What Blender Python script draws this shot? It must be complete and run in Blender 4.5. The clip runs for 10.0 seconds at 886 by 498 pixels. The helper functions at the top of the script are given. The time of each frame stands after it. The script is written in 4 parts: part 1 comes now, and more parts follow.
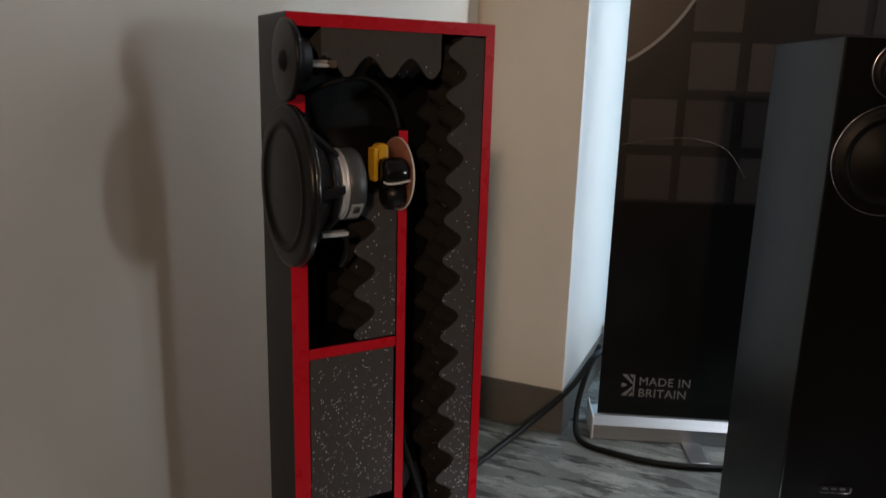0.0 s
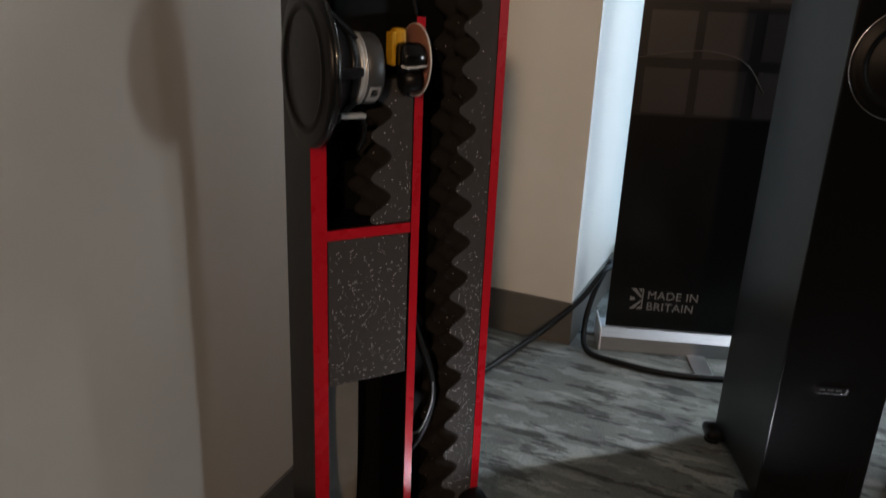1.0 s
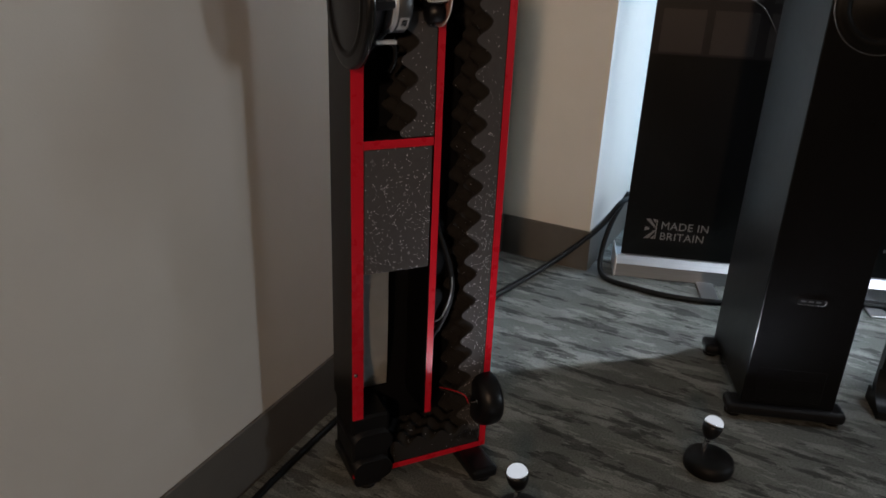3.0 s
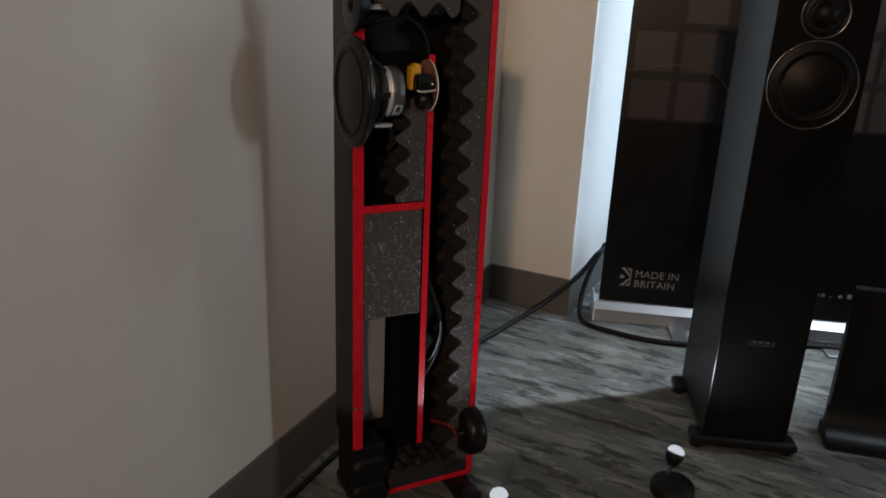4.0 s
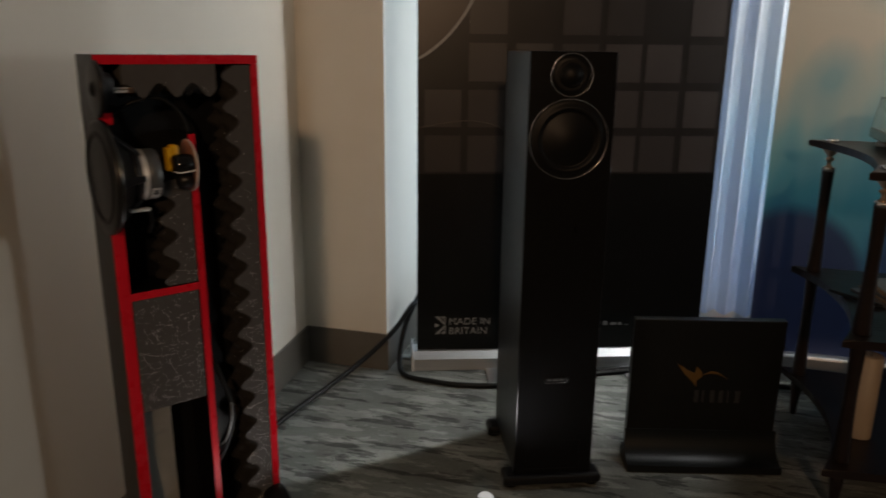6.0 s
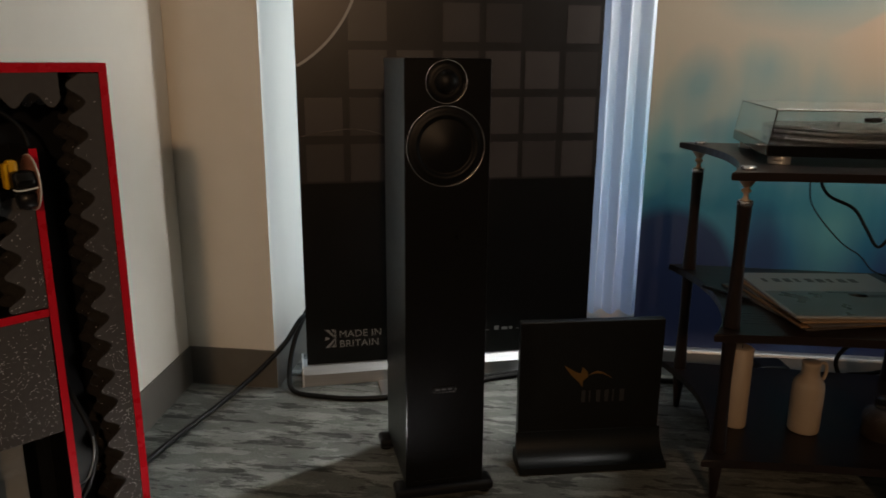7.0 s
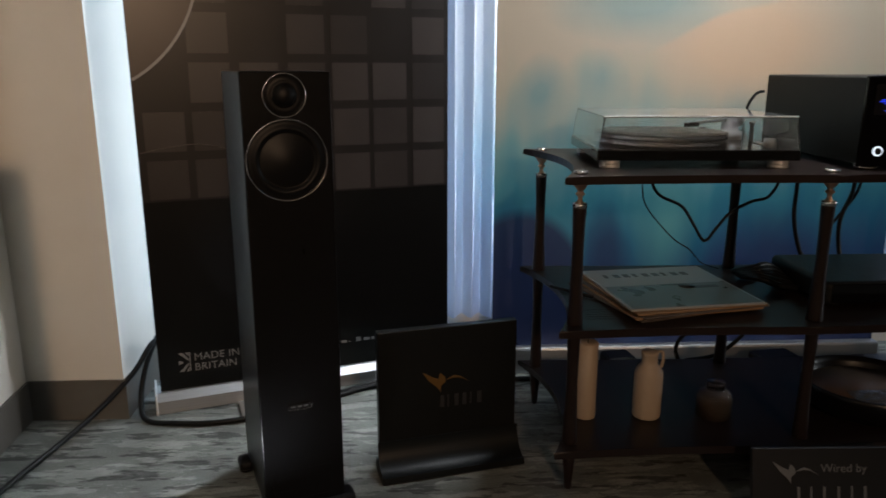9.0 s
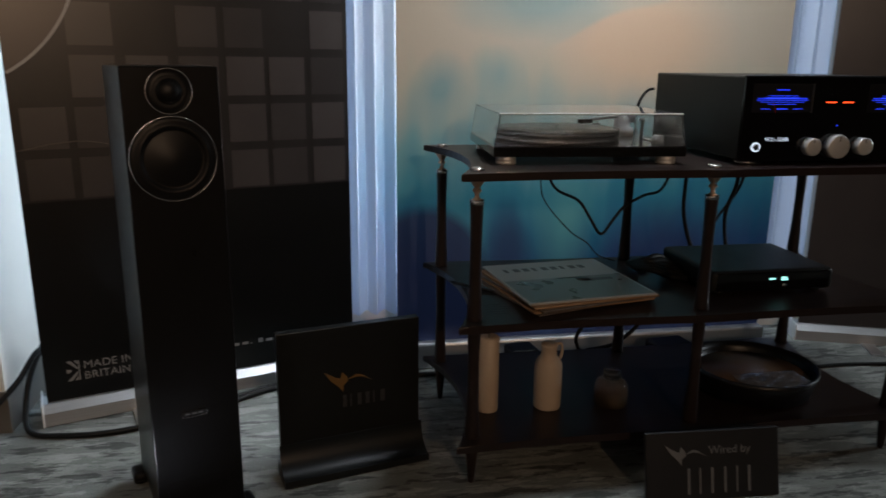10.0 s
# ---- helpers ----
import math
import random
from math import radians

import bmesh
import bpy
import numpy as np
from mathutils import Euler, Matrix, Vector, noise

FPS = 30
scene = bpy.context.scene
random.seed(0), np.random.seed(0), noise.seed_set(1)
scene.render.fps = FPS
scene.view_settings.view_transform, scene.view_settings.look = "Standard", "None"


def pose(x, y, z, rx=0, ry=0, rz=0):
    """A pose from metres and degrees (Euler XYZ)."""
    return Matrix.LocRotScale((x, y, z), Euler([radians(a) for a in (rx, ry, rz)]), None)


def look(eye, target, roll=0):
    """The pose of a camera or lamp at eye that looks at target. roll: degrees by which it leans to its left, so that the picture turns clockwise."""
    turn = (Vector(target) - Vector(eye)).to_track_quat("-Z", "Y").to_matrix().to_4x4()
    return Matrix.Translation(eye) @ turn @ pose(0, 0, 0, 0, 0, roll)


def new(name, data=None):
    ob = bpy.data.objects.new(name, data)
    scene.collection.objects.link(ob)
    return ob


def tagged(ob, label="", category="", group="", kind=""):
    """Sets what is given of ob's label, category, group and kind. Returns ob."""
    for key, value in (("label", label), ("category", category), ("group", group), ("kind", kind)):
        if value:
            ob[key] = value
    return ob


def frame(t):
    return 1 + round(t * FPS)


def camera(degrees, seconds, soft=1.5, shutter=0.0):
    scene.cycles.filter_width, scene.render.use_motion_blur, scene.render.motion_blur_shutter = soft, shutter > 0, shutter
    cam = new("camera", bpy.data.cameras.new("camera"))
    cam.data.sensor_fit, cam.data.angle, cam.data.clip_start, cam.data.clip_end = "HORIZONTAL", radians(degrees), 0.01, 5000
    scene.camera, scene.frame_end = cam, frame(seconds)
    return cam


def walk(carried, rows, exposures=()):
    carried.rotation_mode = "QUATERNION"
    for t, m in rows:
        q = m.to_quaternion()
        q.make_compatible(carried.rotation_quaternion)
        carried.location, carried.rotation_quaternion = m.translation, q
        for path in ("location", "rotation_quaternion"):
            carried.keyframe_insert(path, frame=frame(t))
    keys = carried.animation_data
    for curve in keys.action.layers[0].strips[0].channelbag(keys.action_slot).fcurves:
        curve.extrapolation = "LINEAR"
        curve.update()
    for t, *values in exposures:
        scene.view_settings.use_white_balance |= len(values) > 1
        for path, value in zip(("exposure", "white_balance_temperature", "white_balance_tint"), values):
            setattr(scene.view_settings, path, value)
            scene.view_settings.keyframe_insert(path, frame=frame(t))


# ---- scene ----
cam = camera(61.8, 10.0, 1.6, 0.5)
PATH = [
    (0, (0.214, 0.133, 0.875), (-0.548, 1.924, 0.415), 1.6),
    (0.5, (0.22, 0.12, 0.857), (-0.544, 1.888, 0.32), 2.1),
    (1, (0.231, 0.099, 0.833), (-0.54, 1.831, 0.195), 2.5),
    (1.5, (0.243, 0.074, 0.812), (-0.537, 1.763, 0.079), 2.8),
    (2, (0.25, 0.065, 0.797), (-0.547, 1.718, 0.002), 2.9),
    (2.2, (0.257, 0.059, 0.795), (-0.547, 1.699, -0.018), 3.1),
    (3.5, (0.377, -0.123, 0.872), (-0.479, 1.538, 0.158), 2.5),
    (4, (0.407, -0.178, 0.903), (-0.441, 1.513, 0.252), 2.4),
    (4.5, (0.43, -0.209, 0.935), (-0.38, 1.522, 0.35), 2.1),
    (5, (0.457, -0.203, 0.945), (-0.269, 1.578, 0.395), 1.6),
    (5.5, (0.486, -0.175, 0.946), (-0.131, 1.651, 0.414), 1.0),
    (6, (0.51, -0.134, 0.943), (0.022, 1.734, 0.42), 0.6),
    (6.2, (0.524, -0.116, 0.94), (0.103, 1.769, 0.42), 0.6),
    (7.5, (0.552, -0.095, 0.946), (0.4, 1.837, 0.455), 0.3),
    (8, (0.566, -0.102, 0.952), (0.497, 1.839, 0.473), 0.2),
    (8.5, (0.585, -0.1, 0.953), (0.594, 1.842, 0.473), 0.1),
    (9, (0.603, -0.098, 0.949), (0.703, 1.841, 0.47), 0.0),
    (9.5, (0.628, -0.096, 0.952), (0.828, 1.835, 0.471), 0.1),
    (10, (0.638, -0.092, 0.956), (0.966, 1.818, 0.461), 0.6),
]
EXPOSURES = [(0.0, -0.13, 5850, 10), (3.5, -0.03, 5650, 10), (4.5, -0.05, 5750, 10), (5.0, -0.25, 5850, 10), (5.5, -0.42, 6300, 10), (6.0, -0.50, 6500, 10), (7.3, -0.38, 6700, 10), (8.0, 0.0, 6250, 10), (9.0, 0.02, 6000, 10), (10.0, -0.12, 5850, 10)]
walk(cam, [(t, look(eye, target, roll)) for t, eye, target, roll in PATH], EXPOSURES)

# ---- light ----
world = bpy.data.worlds.new("world")
scene.world = world
world.use_nodes = True
wn = world.node_tree
sky = wn.nodes.new("ShaderNodeTexSky")
sky.sky_type, sky.sun_disc = "NISHITA", False
sky.sun_elevation, sky.sun_rotation = radians(30), radians(200)
wn.links.new(sky.outputs[0], wn.nodes["Background"].inputs[0])
wn.nodes["Background"].inputs[1].default_value = 0.1


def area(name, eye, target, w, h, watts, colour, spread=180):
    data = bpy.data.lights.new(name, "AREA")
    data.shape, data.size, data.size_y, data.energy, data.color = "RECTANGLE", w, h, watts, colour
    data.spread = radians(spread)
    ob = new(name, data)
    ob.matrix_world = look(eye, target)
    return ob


COOL, WARM = (0.62, 0.84, 1.0), (1.0, 0.63, 0.36)
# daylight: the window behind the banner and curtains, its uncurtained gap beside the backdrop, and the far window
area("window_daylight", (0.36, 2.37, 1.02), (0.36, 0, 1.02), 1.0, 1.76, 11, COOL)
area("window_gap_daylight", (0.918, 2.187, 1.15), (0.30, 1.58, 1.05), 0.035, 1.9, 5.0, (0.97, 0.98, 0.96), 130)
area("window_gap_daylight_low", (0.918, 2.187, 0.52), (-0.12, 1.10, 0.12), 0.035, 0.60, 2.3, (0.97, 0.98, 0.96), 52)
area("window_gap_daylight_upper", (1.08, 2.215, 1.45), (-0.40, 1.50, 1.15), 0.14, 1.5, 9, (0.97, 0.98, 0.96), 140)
area("window_daylight_right", (2.2, 2.37, 1.2), (2.2, 0, 1.2), 0.34, 2.1, 3.2, COOL)
area("window_daylight_far", (5.05, 1.72, 1.12), (0, 0.8, 0.9), 0.26, 0.8, 26, (0.95, 0.98, 0.93))
# warm ceiling lamps: one behind the camera, one over the backdrop
area("ceiling_lamp_back", (1.5, -3.9, 2.25), (-0.2, 1.8, 0.8), 0.22, 0.22, 12.8, WARM, 75)
area("ceiling_lamp_backdrop", (1.55, 1.50, 2.55), (1.52, 2.1, 1.30), 0.3, 0.12, 12.5, (0.96, 0.97, 0.95), 85)


# ---- materials ----
def material(name, colour, rough=0.5, metal=0.0, second=None, scale=30.0, amount=0.5, bump=0.0, bump_scale=300.0, stretch=(1, 1, 1), spec=0.5, coat=0.0):
    m = bpy.data.materials.new(name)
    m.use_nodes = True
    t = m.node_tree
    b = t.nodes["Principled BSDF"]
    b.inputs["Roughness"].default_value, b.inputs["Metallic"].default_value = rough, metal
    b.inputs["Specular IOR Level"].default_value = spec
    b.inputs["Coat Weight"].default_value = coat
    co = t.nodes.new("ShaderNodeTexCoord")
    mp = t.nodes.new("ShaderNodeMapping")
    mp.inputs["Scale"].default_value = stretch
    t.links.new(co.outputs["Object"], mp.inputs["Vector"])
    n1 = t.nodes.new("ShaderNodeTexNoise")
    n1.inputs["Scale"].default_value, n1.inputs["Detail"].default_value = scale, 6
    n2 = t.nodes.new("ShaderNodeTexNoise")
    n2.inputs["Scale"].default_value, n2.inputs["Detail"].default_value = scale * 0.13, 3
    for n in (n1, n2):
        t.links.new(mp.outputs[0], n.inputs["Vector"])
    mx = t.nodes.new("ShaderNodeMath")
    mx.operation = "MULTIPLY_ADD"
    mx.inputs[1].default_value = 0.6
    t.links.new(n1.outputs[0], mx.inputs[0])
    sc = t.nodes.new("ShaderNodeMath")
    sc.operation = "MULTIPLY"
    sc.inputs[1].default_value = 0.4
    t.links.new(n2.outputs[0], sc.inputs[0])
    t.links.new(sc.outputs[0], mx.inputs[2])
    ramp = t.nodes.new("ShaderNodeValToRGB")
    second = second or [c * 0.82 for c in colour]
    ramp.color_ramp.elements[0].position, ramp.color_ramp.elements[1].position = 0.5 - 0.5 * amount, 0.5 + 0.5 * amount
    ramp.color_ramp.elements[0].color, ramp.color_ramp.elements[1].color = (*second, 1), (*colour, 1)
    t.links.new(mx.outputs[0], ramp.inputs[0])
    t.links.new(ramp.outputs[0], b.inputs["Base Color"])
    ro = t.nodes.new("ShaderNodeMapRange")
    ro.inputs[3].default_value, ro.inputs[4].default_value = max(0.02, rough - 0.07), min(1, rough + 0.07)
    t.links.new(mx.outputs[0], ro.inputs[0])
    t.links.new(ro.outputs[0], b.inputs["Roughness"])
    if bump:
        n3 = t.nodes.new("ShaderNodeTexNoise")
        n3.inputs["Scale"].default_value, n3.inputs["Detail"].default_value = bump_scale, 4
        t.links.new(mp.outputs[0], n3.inputs["Vector"])
        bp = t.nodes.new("ShaderNodeBump")
        bp.inputs["Strength"].default_value, bp.inputs["Distance"].default_value = bump, 0.002
        t.links.new(n3.outputs[0], bp.inputs["Height"])
        t.links.new(bp.outputs[0], b.inputs["Normal"])
    return m


def glow(name, colour, strength):
    m = bpy.data.materials.new(name)
    m.use_nodes = True
    b = m.node_tree.nodes["Principled BSDF"]
    b.inputs["Base Color"].default_value = (0.01, 0.01, 0.01, 1)
    b.inputs["Emission Color"].default_value = (*colour, 1)
    b.inputs["Emission Strength"].default_value = strength
    return m


def glass(name, colour=(1, 1, 1), rough=0.0, ior=1.49, clear=1.0):
    m = bpy.data.materials.new(name)
    m.use_nodes = True
    b = m.node_tree.nodes["Principled BSDF"]
    b.inputs["Base Color"].default_value = (*colour, 1)
    b.inputs["Roughness"].default_value, b.inputs["IOR"].default_value = rough, ior
    b.inputs["Transmission Weight"].default_value = clear
    return m


WALL = material("wall_paint", (0.70, 0.665, 0.60), 0.6, second=(0.66, 0.625, 0.56), scale=14, bump=0.12, bump_scale=420)
# ceiling and far walls are out of view; dark colours hold down their bounce light
CEIL = material("ceiling_paint", (0.45, 0.44, 0.42), 0.8, scale=20)
FARWALL = material("unseen_wall_dark", (0.16, 0.15, 0.14), 0.7, second=(0.13, 0.12, 0.11), scale=14)
VINYL = material("baseboard_vinyl", (0.13, 0.12, 0.105), 0.42, second=(0.10, 0.092, 0.08), scale=25, bump=0.05)
BLACK = material("black_satin_lacquer", (0.006, 0.006, 0.007), 0.30, second=(0.004, 0.004, 0.004), scale=60, bump=0.04, bump_scale=900, spec=0.2)
RED = material("red_painted_edge", (0.54, 0.006, 0.018), 0.28, second=(0.52, 0.006, 0.017), scale=40, coat=0.1, spec=0.35)
PLASTIC = material("black_plastic", (0.007, 0.007, 0.008), 0.35, scale=80, spec=0.3)
RUBBER = material("black_rubber", (0.006, 0.006, 0.006), 0.5, scale=80, bump=0.1, spec=0.22)
CONE = material("woofer_cone", (0.005, 0.005, 0.0055), 0.42, scale=150, bump=0.1, bump_scale=700, spec=0.2)
STEEL = material("brushed_steel", (0.62, 0.62, 0.63), 0.25, 1.0, scale=120)
CHROME = material("chrome", (0.85, 0.85, 0.86), 0.07, 1.0, scale=10)
BRONZE = material("bronze", (0.52, 0.33, 0.22), 0.3, 1.0, scale=60)
SILVER = material("anodised_aluminium", (0.50, 0.51, 0.52), 0.45, 1.0, scale=90, stretch=(0.1, 1, 4))
GREYMETAL = material("grey_magnet", (0.13, 0.135, 0.14), 0.42, 0.6, scale=80)
DARKSTEEL = material("blackened_steel", (0.12, 0.12, 0.12), 0.2, 1.0, scale=60)
DUCTGREY = material("satin_duct_paint", (0.50, 0.50, 0.48), 0.32, 0.0, scale=30)
WHITE = material("white_plastic", (0.75, 0.75, 0.74), 0.4, scale=30)
GLOSSBLACK = material("black_lacquer", (0.006, 0.006, 0.006), 0.12, scale=30)
YELLOW = material("yellow_film", (0.75, 0.42, 0.01), 0.35, scale=50)
BOARD = glass("amber_acrylic", (0.95, 0.42, 0.30), 0.05)
CLEAR = glass("clear_acrylic", (0.97, 0.98, 0.98), 0.0, 1.49, 1.0)
# thin white film for dust, also painting in reflections the cover lacks
dust = CLEAR.node_tree
haze, film = dust.nodes.new("ShaderNodeBsdfDiffuse"), dust.nodes.new("ShaderNodeMixShader")
haze.inputs[0].default_value, film.inputs[0].default_value = (0.8, 0.82, 0.84, 1), 0.032
dust.links.new(dust.nodes["Principled BSDF"].outputs[0], film.inputs[1])
dust.links.new(haze.outputs[0], film.inputs[2])
dust.links.new(film.outputs[0], dust.nodes["Material Output"].inputs[0])
SATIN = material("satin_silver", (0.66, 0.66, 0.66), 0.42, 0.55, second=(0.58, 0.58, 0.58), scale=90)
CREAM = material("cream_ceramic", (0.47, 0.38, 0.29), 0.45, second=(0.42, 0.33, 0.25), scale=20)
RACKWOOD = material("dark_stained_wood", (0.020, 0.012, 0.011), 0.36, second=(0.012, 0.008, 0.007), scale=60, stretch=(0.15, 1, 1), spec=0.25)
PRINTBLACK = material("black_banner_print", (0.004, 0.004, 0.004), 0.30, scale=10, spec=0.3)


# foam: dark charcoal with bright dust specks on it
def foam_material(name, colour, dust):
    m = material(name, colour, 0.95, second=[c * 0.7 for c in colour], scale=90, bump=0.5, bump_scale=700)
    t = m.node_tree
    b = t.nodes["Principled BSDF"]
    co = t.nodes.new("ShaderNodeTexCoord")
    vo = t.nodes.new("ShaderNodeTexVoronoi")
    vo.inputs["Scale"].default_value = 400
    t.links.new(co.outputs["Object"], vo.inputs["Vector"])
    size = t.nodes.new("ShaderNodeMath")
    size.operation = "LESS_THAN"
    size.inputs[1].default_value = 0.23
    t.links.new(vo.outputs["Distance"], size.inputs[0])
    pick = t.nodes.new("ShaderNodeSeparateColor")
    t.links.new(vo.outputs["Color"], pick.inputs[0])
    few = t.nodes.new("ShaderNodeMath")
    few.operation = "GREATER_THAN"
    few.inputs[1].default_value = 1 - dust
    t.links.new(pick.outputs[0], few.inputs[0])
    sep = t.nodes.new("ShaderNodeSeparateXYZ")
    t.links.new(co.outputs["Object"], sep.inputs[0])
    # specks thicken downwards: the sparkle of the low light is put into this mask
    low = t.nodes.new("ShaderNodeMapRange")
    low.inputs[1].default_value, low.inputs[2].default_value, low.inputs[3].default_value, low.inputs[4].default_value = 0.80, 0.42, 0.985, 1 - dust
    t.links.new(sep.outputs[2], low.inputs[0])
    t.links.new(low.outputs[0], few.inputs[1])
    both = t.nodes.new("ShaderNodeMath")
    both.operation = "MULTIPLY"
    t.links.new(size.outputs[0], both.inputs[0])
    t.links.new(few.outputs[0], both.inputs[1])
    mix = t.nodes.new("ShaderNodeMix")
    mix.data_type = "RGBA"
    t.links.new(both.outputs[0], mix.inputs[0])
    t.links.new(b.inputs["Base Color"].links[0].from_socket, mix.inputs[6])
    mix.inputs[7].default_value = (0.9, 0.9, 0.9, 1)
    t.links.new(mix.outputs[2], b.inputs["Base Color"])
    return m


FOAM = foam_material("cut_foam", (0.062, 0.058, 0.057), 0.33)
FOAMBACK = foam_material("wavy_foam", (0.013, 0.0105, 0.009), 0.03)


def carpet_material():
    m = material("grey_carpet", (0.2, 0.2, 0.19), 0.95)
    t = m.node_tree
    b = t.nodes["Principled BSDF"]
    b.inputs["Specular IOR Level"].default_value = 0.15
    co = t.nodes.new("ShaderNodeTexCoord")

    def noise_at(scale, stretch, detail, rough=0.6):
        mp = t.nodes.new("ShaderNodeMapping")
        mp.inputs["Scale"].default_value = stretch
        mp.inputs["Rotation"].default_value = (0, 0, radians(4))
        t.links.new(co.outputs["Object"], mp.inputs["Vector"])
        n = t.nodes.new("ShaderNodeTexNoise")
        n.inputs["Scale"].default_value, n.inputs["Detail"].default_value, n.inputs["Roughness"].default_value = scale, detail, rough
        t.links.new(mp.outputs[0], n.inputs["Vector"])
        return n.outputs[0]

    def ramp(sock, stops):
        r = t.nodes.new("ShaderNodeValToRGB")
        e = r.color_ramp.elements
        e[0].position, e[0].color = stops[0][0], (*[stops[0][1]] * 3, 1)
        e[1].position, e[1].color = stops[-1][0], (*[stops[-1][1]] * 3, 1)
        for p, c in stops[1:-1]:
            k = e.new(p)
            k.color = (c, c, c, 1)
        t.links.new(sock, r.inputs[0])
        return r.outputs[0]

    def mixed(a, c, mode, f=1.0):
        x = t.nodes.new("ShaderNodeMix")
        x.data_type, x.blend_type = "RGBA", mode
        x.inputs[0].default_value = f
        t.links.new(a, x.inputs[6])
        t.links.new(c, x.inputs[7])
        return x.outputs[2]

    ground = ramp(noise_at(5, (1.0, 2.2, 1), 5, 0.6), [(0.36, 0.135), (0.50, 0.165), (0.62, 0.195)])
    light = ramp(noise_at(7.5, (0.8, 3.0, 1), 8, 0.67), [(0.515, 1.0), (0.525, 1.45), (0.60, 1.62)])
    dark = ramp(noise_at(9.5, (0.75, 3.1, 1.3), 8, 0.66), [(0.40, 0.42), (0.442, 0.50), (0.450, 1.0)])
    yarn = ramp(noise_at(300, (1, 1, 1), 2), [(0.3, 0.66), (0.7, 1.25)])
    col = mixed(mixed(mixed(ground, light, "MULTIPLY"), dark, "MULTIPLY"), yarn, "MULTIPLY")
    tint = t.nodes.new("ShaderNodeMix")
    tint.data_type, tint.blend_type = "RGBA", "MULTIPLY"
    tint.inputs[0].default_value = 1
    tint.inputs[7].default_value = (0.94, 0.99, 0.92, 1)
    t.links.new(col, tint.inputs[6])
    t.links.new(tint.outputs[2], b.inputs["Base Color"])
    bp = t.nodes.new("ShaderNodeBump")
    bp.inputs["Strength"].default_value, bp.inputs["Distance"].default_value = 0.6, 0.003
    t.links.new(noise_at(330, (1, 1, 1), 3), bp.inputs["Height"])
    t.links.new(bp.outputs[0], b.inputs["Normal"])
    return m


CARPET = carpet_material()


def curtain_material():
    m = bpy.data.materials.new("sheer_curtain")
    m.use_nodes = True
    t = m.node_tree
    out = t.nodes["Material Output"]
    t.nodes.remove(t.nodes["Principled BSDF"])
    co = t.nodes.new("ShaderNodeTexCoord")
    n = t.nodes.new("ShaderNodeTexNoise")
    n.inputs["Scale"].default_value = 400
    t.links.new(co.outputs["Object"], n.inputs["Vector"])
    r = t.nodes.new("ShaderNodeValToRGB")
    r.color_ramp.elements[0].color, r.color_ramp.elements[1].color = (0.50, 0.57, 0.70, 1), (0.63, 0.70, 0.84, 1)
    t.links.new(n.outputs[0], r.inputs[0])
    d, tr, mx = t.nodes.new("ShaderNodeBsdfDiffuse"), t.nodes.new("ShaderNodeBsdfTranslucent"), t.nodes.new("ShaderNodeMixShader")
    mx.inputs[0].default_value = 0.15
    for s in (d, tr):
        t.links.new(r.outputs[0], s.inputs[0])
    t.links.new(d.outputs[0], mx.inputs[1])
    t.links.new(tr.outputs[0], mx.inputs[2])
    t.links.new(mx.outputs[0], out.inputs[0])
    return m


CURTAIN = curtain_material()


# ---- mesh helpers ----
def box(bm, x0, x1, y0, y1, z0, z1, bevel=0.0, seg=1):
    made = bmesh.ops.create_cube(bm, size=1)["verts"]
    for v in made:
        v.co = Vector((x0 + (v.co.x + 0.5) * (x1 - x0), y0 + (v.co.y + 0.5) * (y1 - y0), z0 + (v.co.z + 0.5) * (z1 - z0)))
    if bevel:
        edges = {e for v in made for e in v.link_edges}
        bmesh.ops.bevel(bm, geom=list(edges), offset=bevel, segments=seg, profile=0.5, affect="EDGES")
    return bm


def boxed(*a, **k):
    return box(bmesh.new(), *a, **k)


def turned(profile, axis="z", at=(0, 0, 0), seg=32, bm=None):
    """A solid of revolution: profile of (radius, height) along the axis."""
    bm = bm or bmesh.new()
    rings = []
    for r, h in profile:
        ring = []
        for i in range(seg):
            a = 2 * math.pi * i / seg
            c, s = max(r, 1e-5) * math.cos(a), max(r, 1e-5) * math.sin(a)
            p = {"z": (c, s, h), "x": (h, c, s), "y": (s, h, c)}[axis]
            ring.append(bm.verts.new(Vector(p) + Vector(at)))
        rings.append(ring)
    for a, b in zip(rings, rings[1:]):
        for i in range(seg):
            bm.faces.new((a[i], a[(i + 1) % seg], b[(i + 1) % seg], b[i]))
    for ring, flip in ((rings[0], True), (rings[-1], False)):
        bm.faces.new(ring[::-1] if flip else ring)
    for f in bm.faces:
        f.smooth = True
    return bm


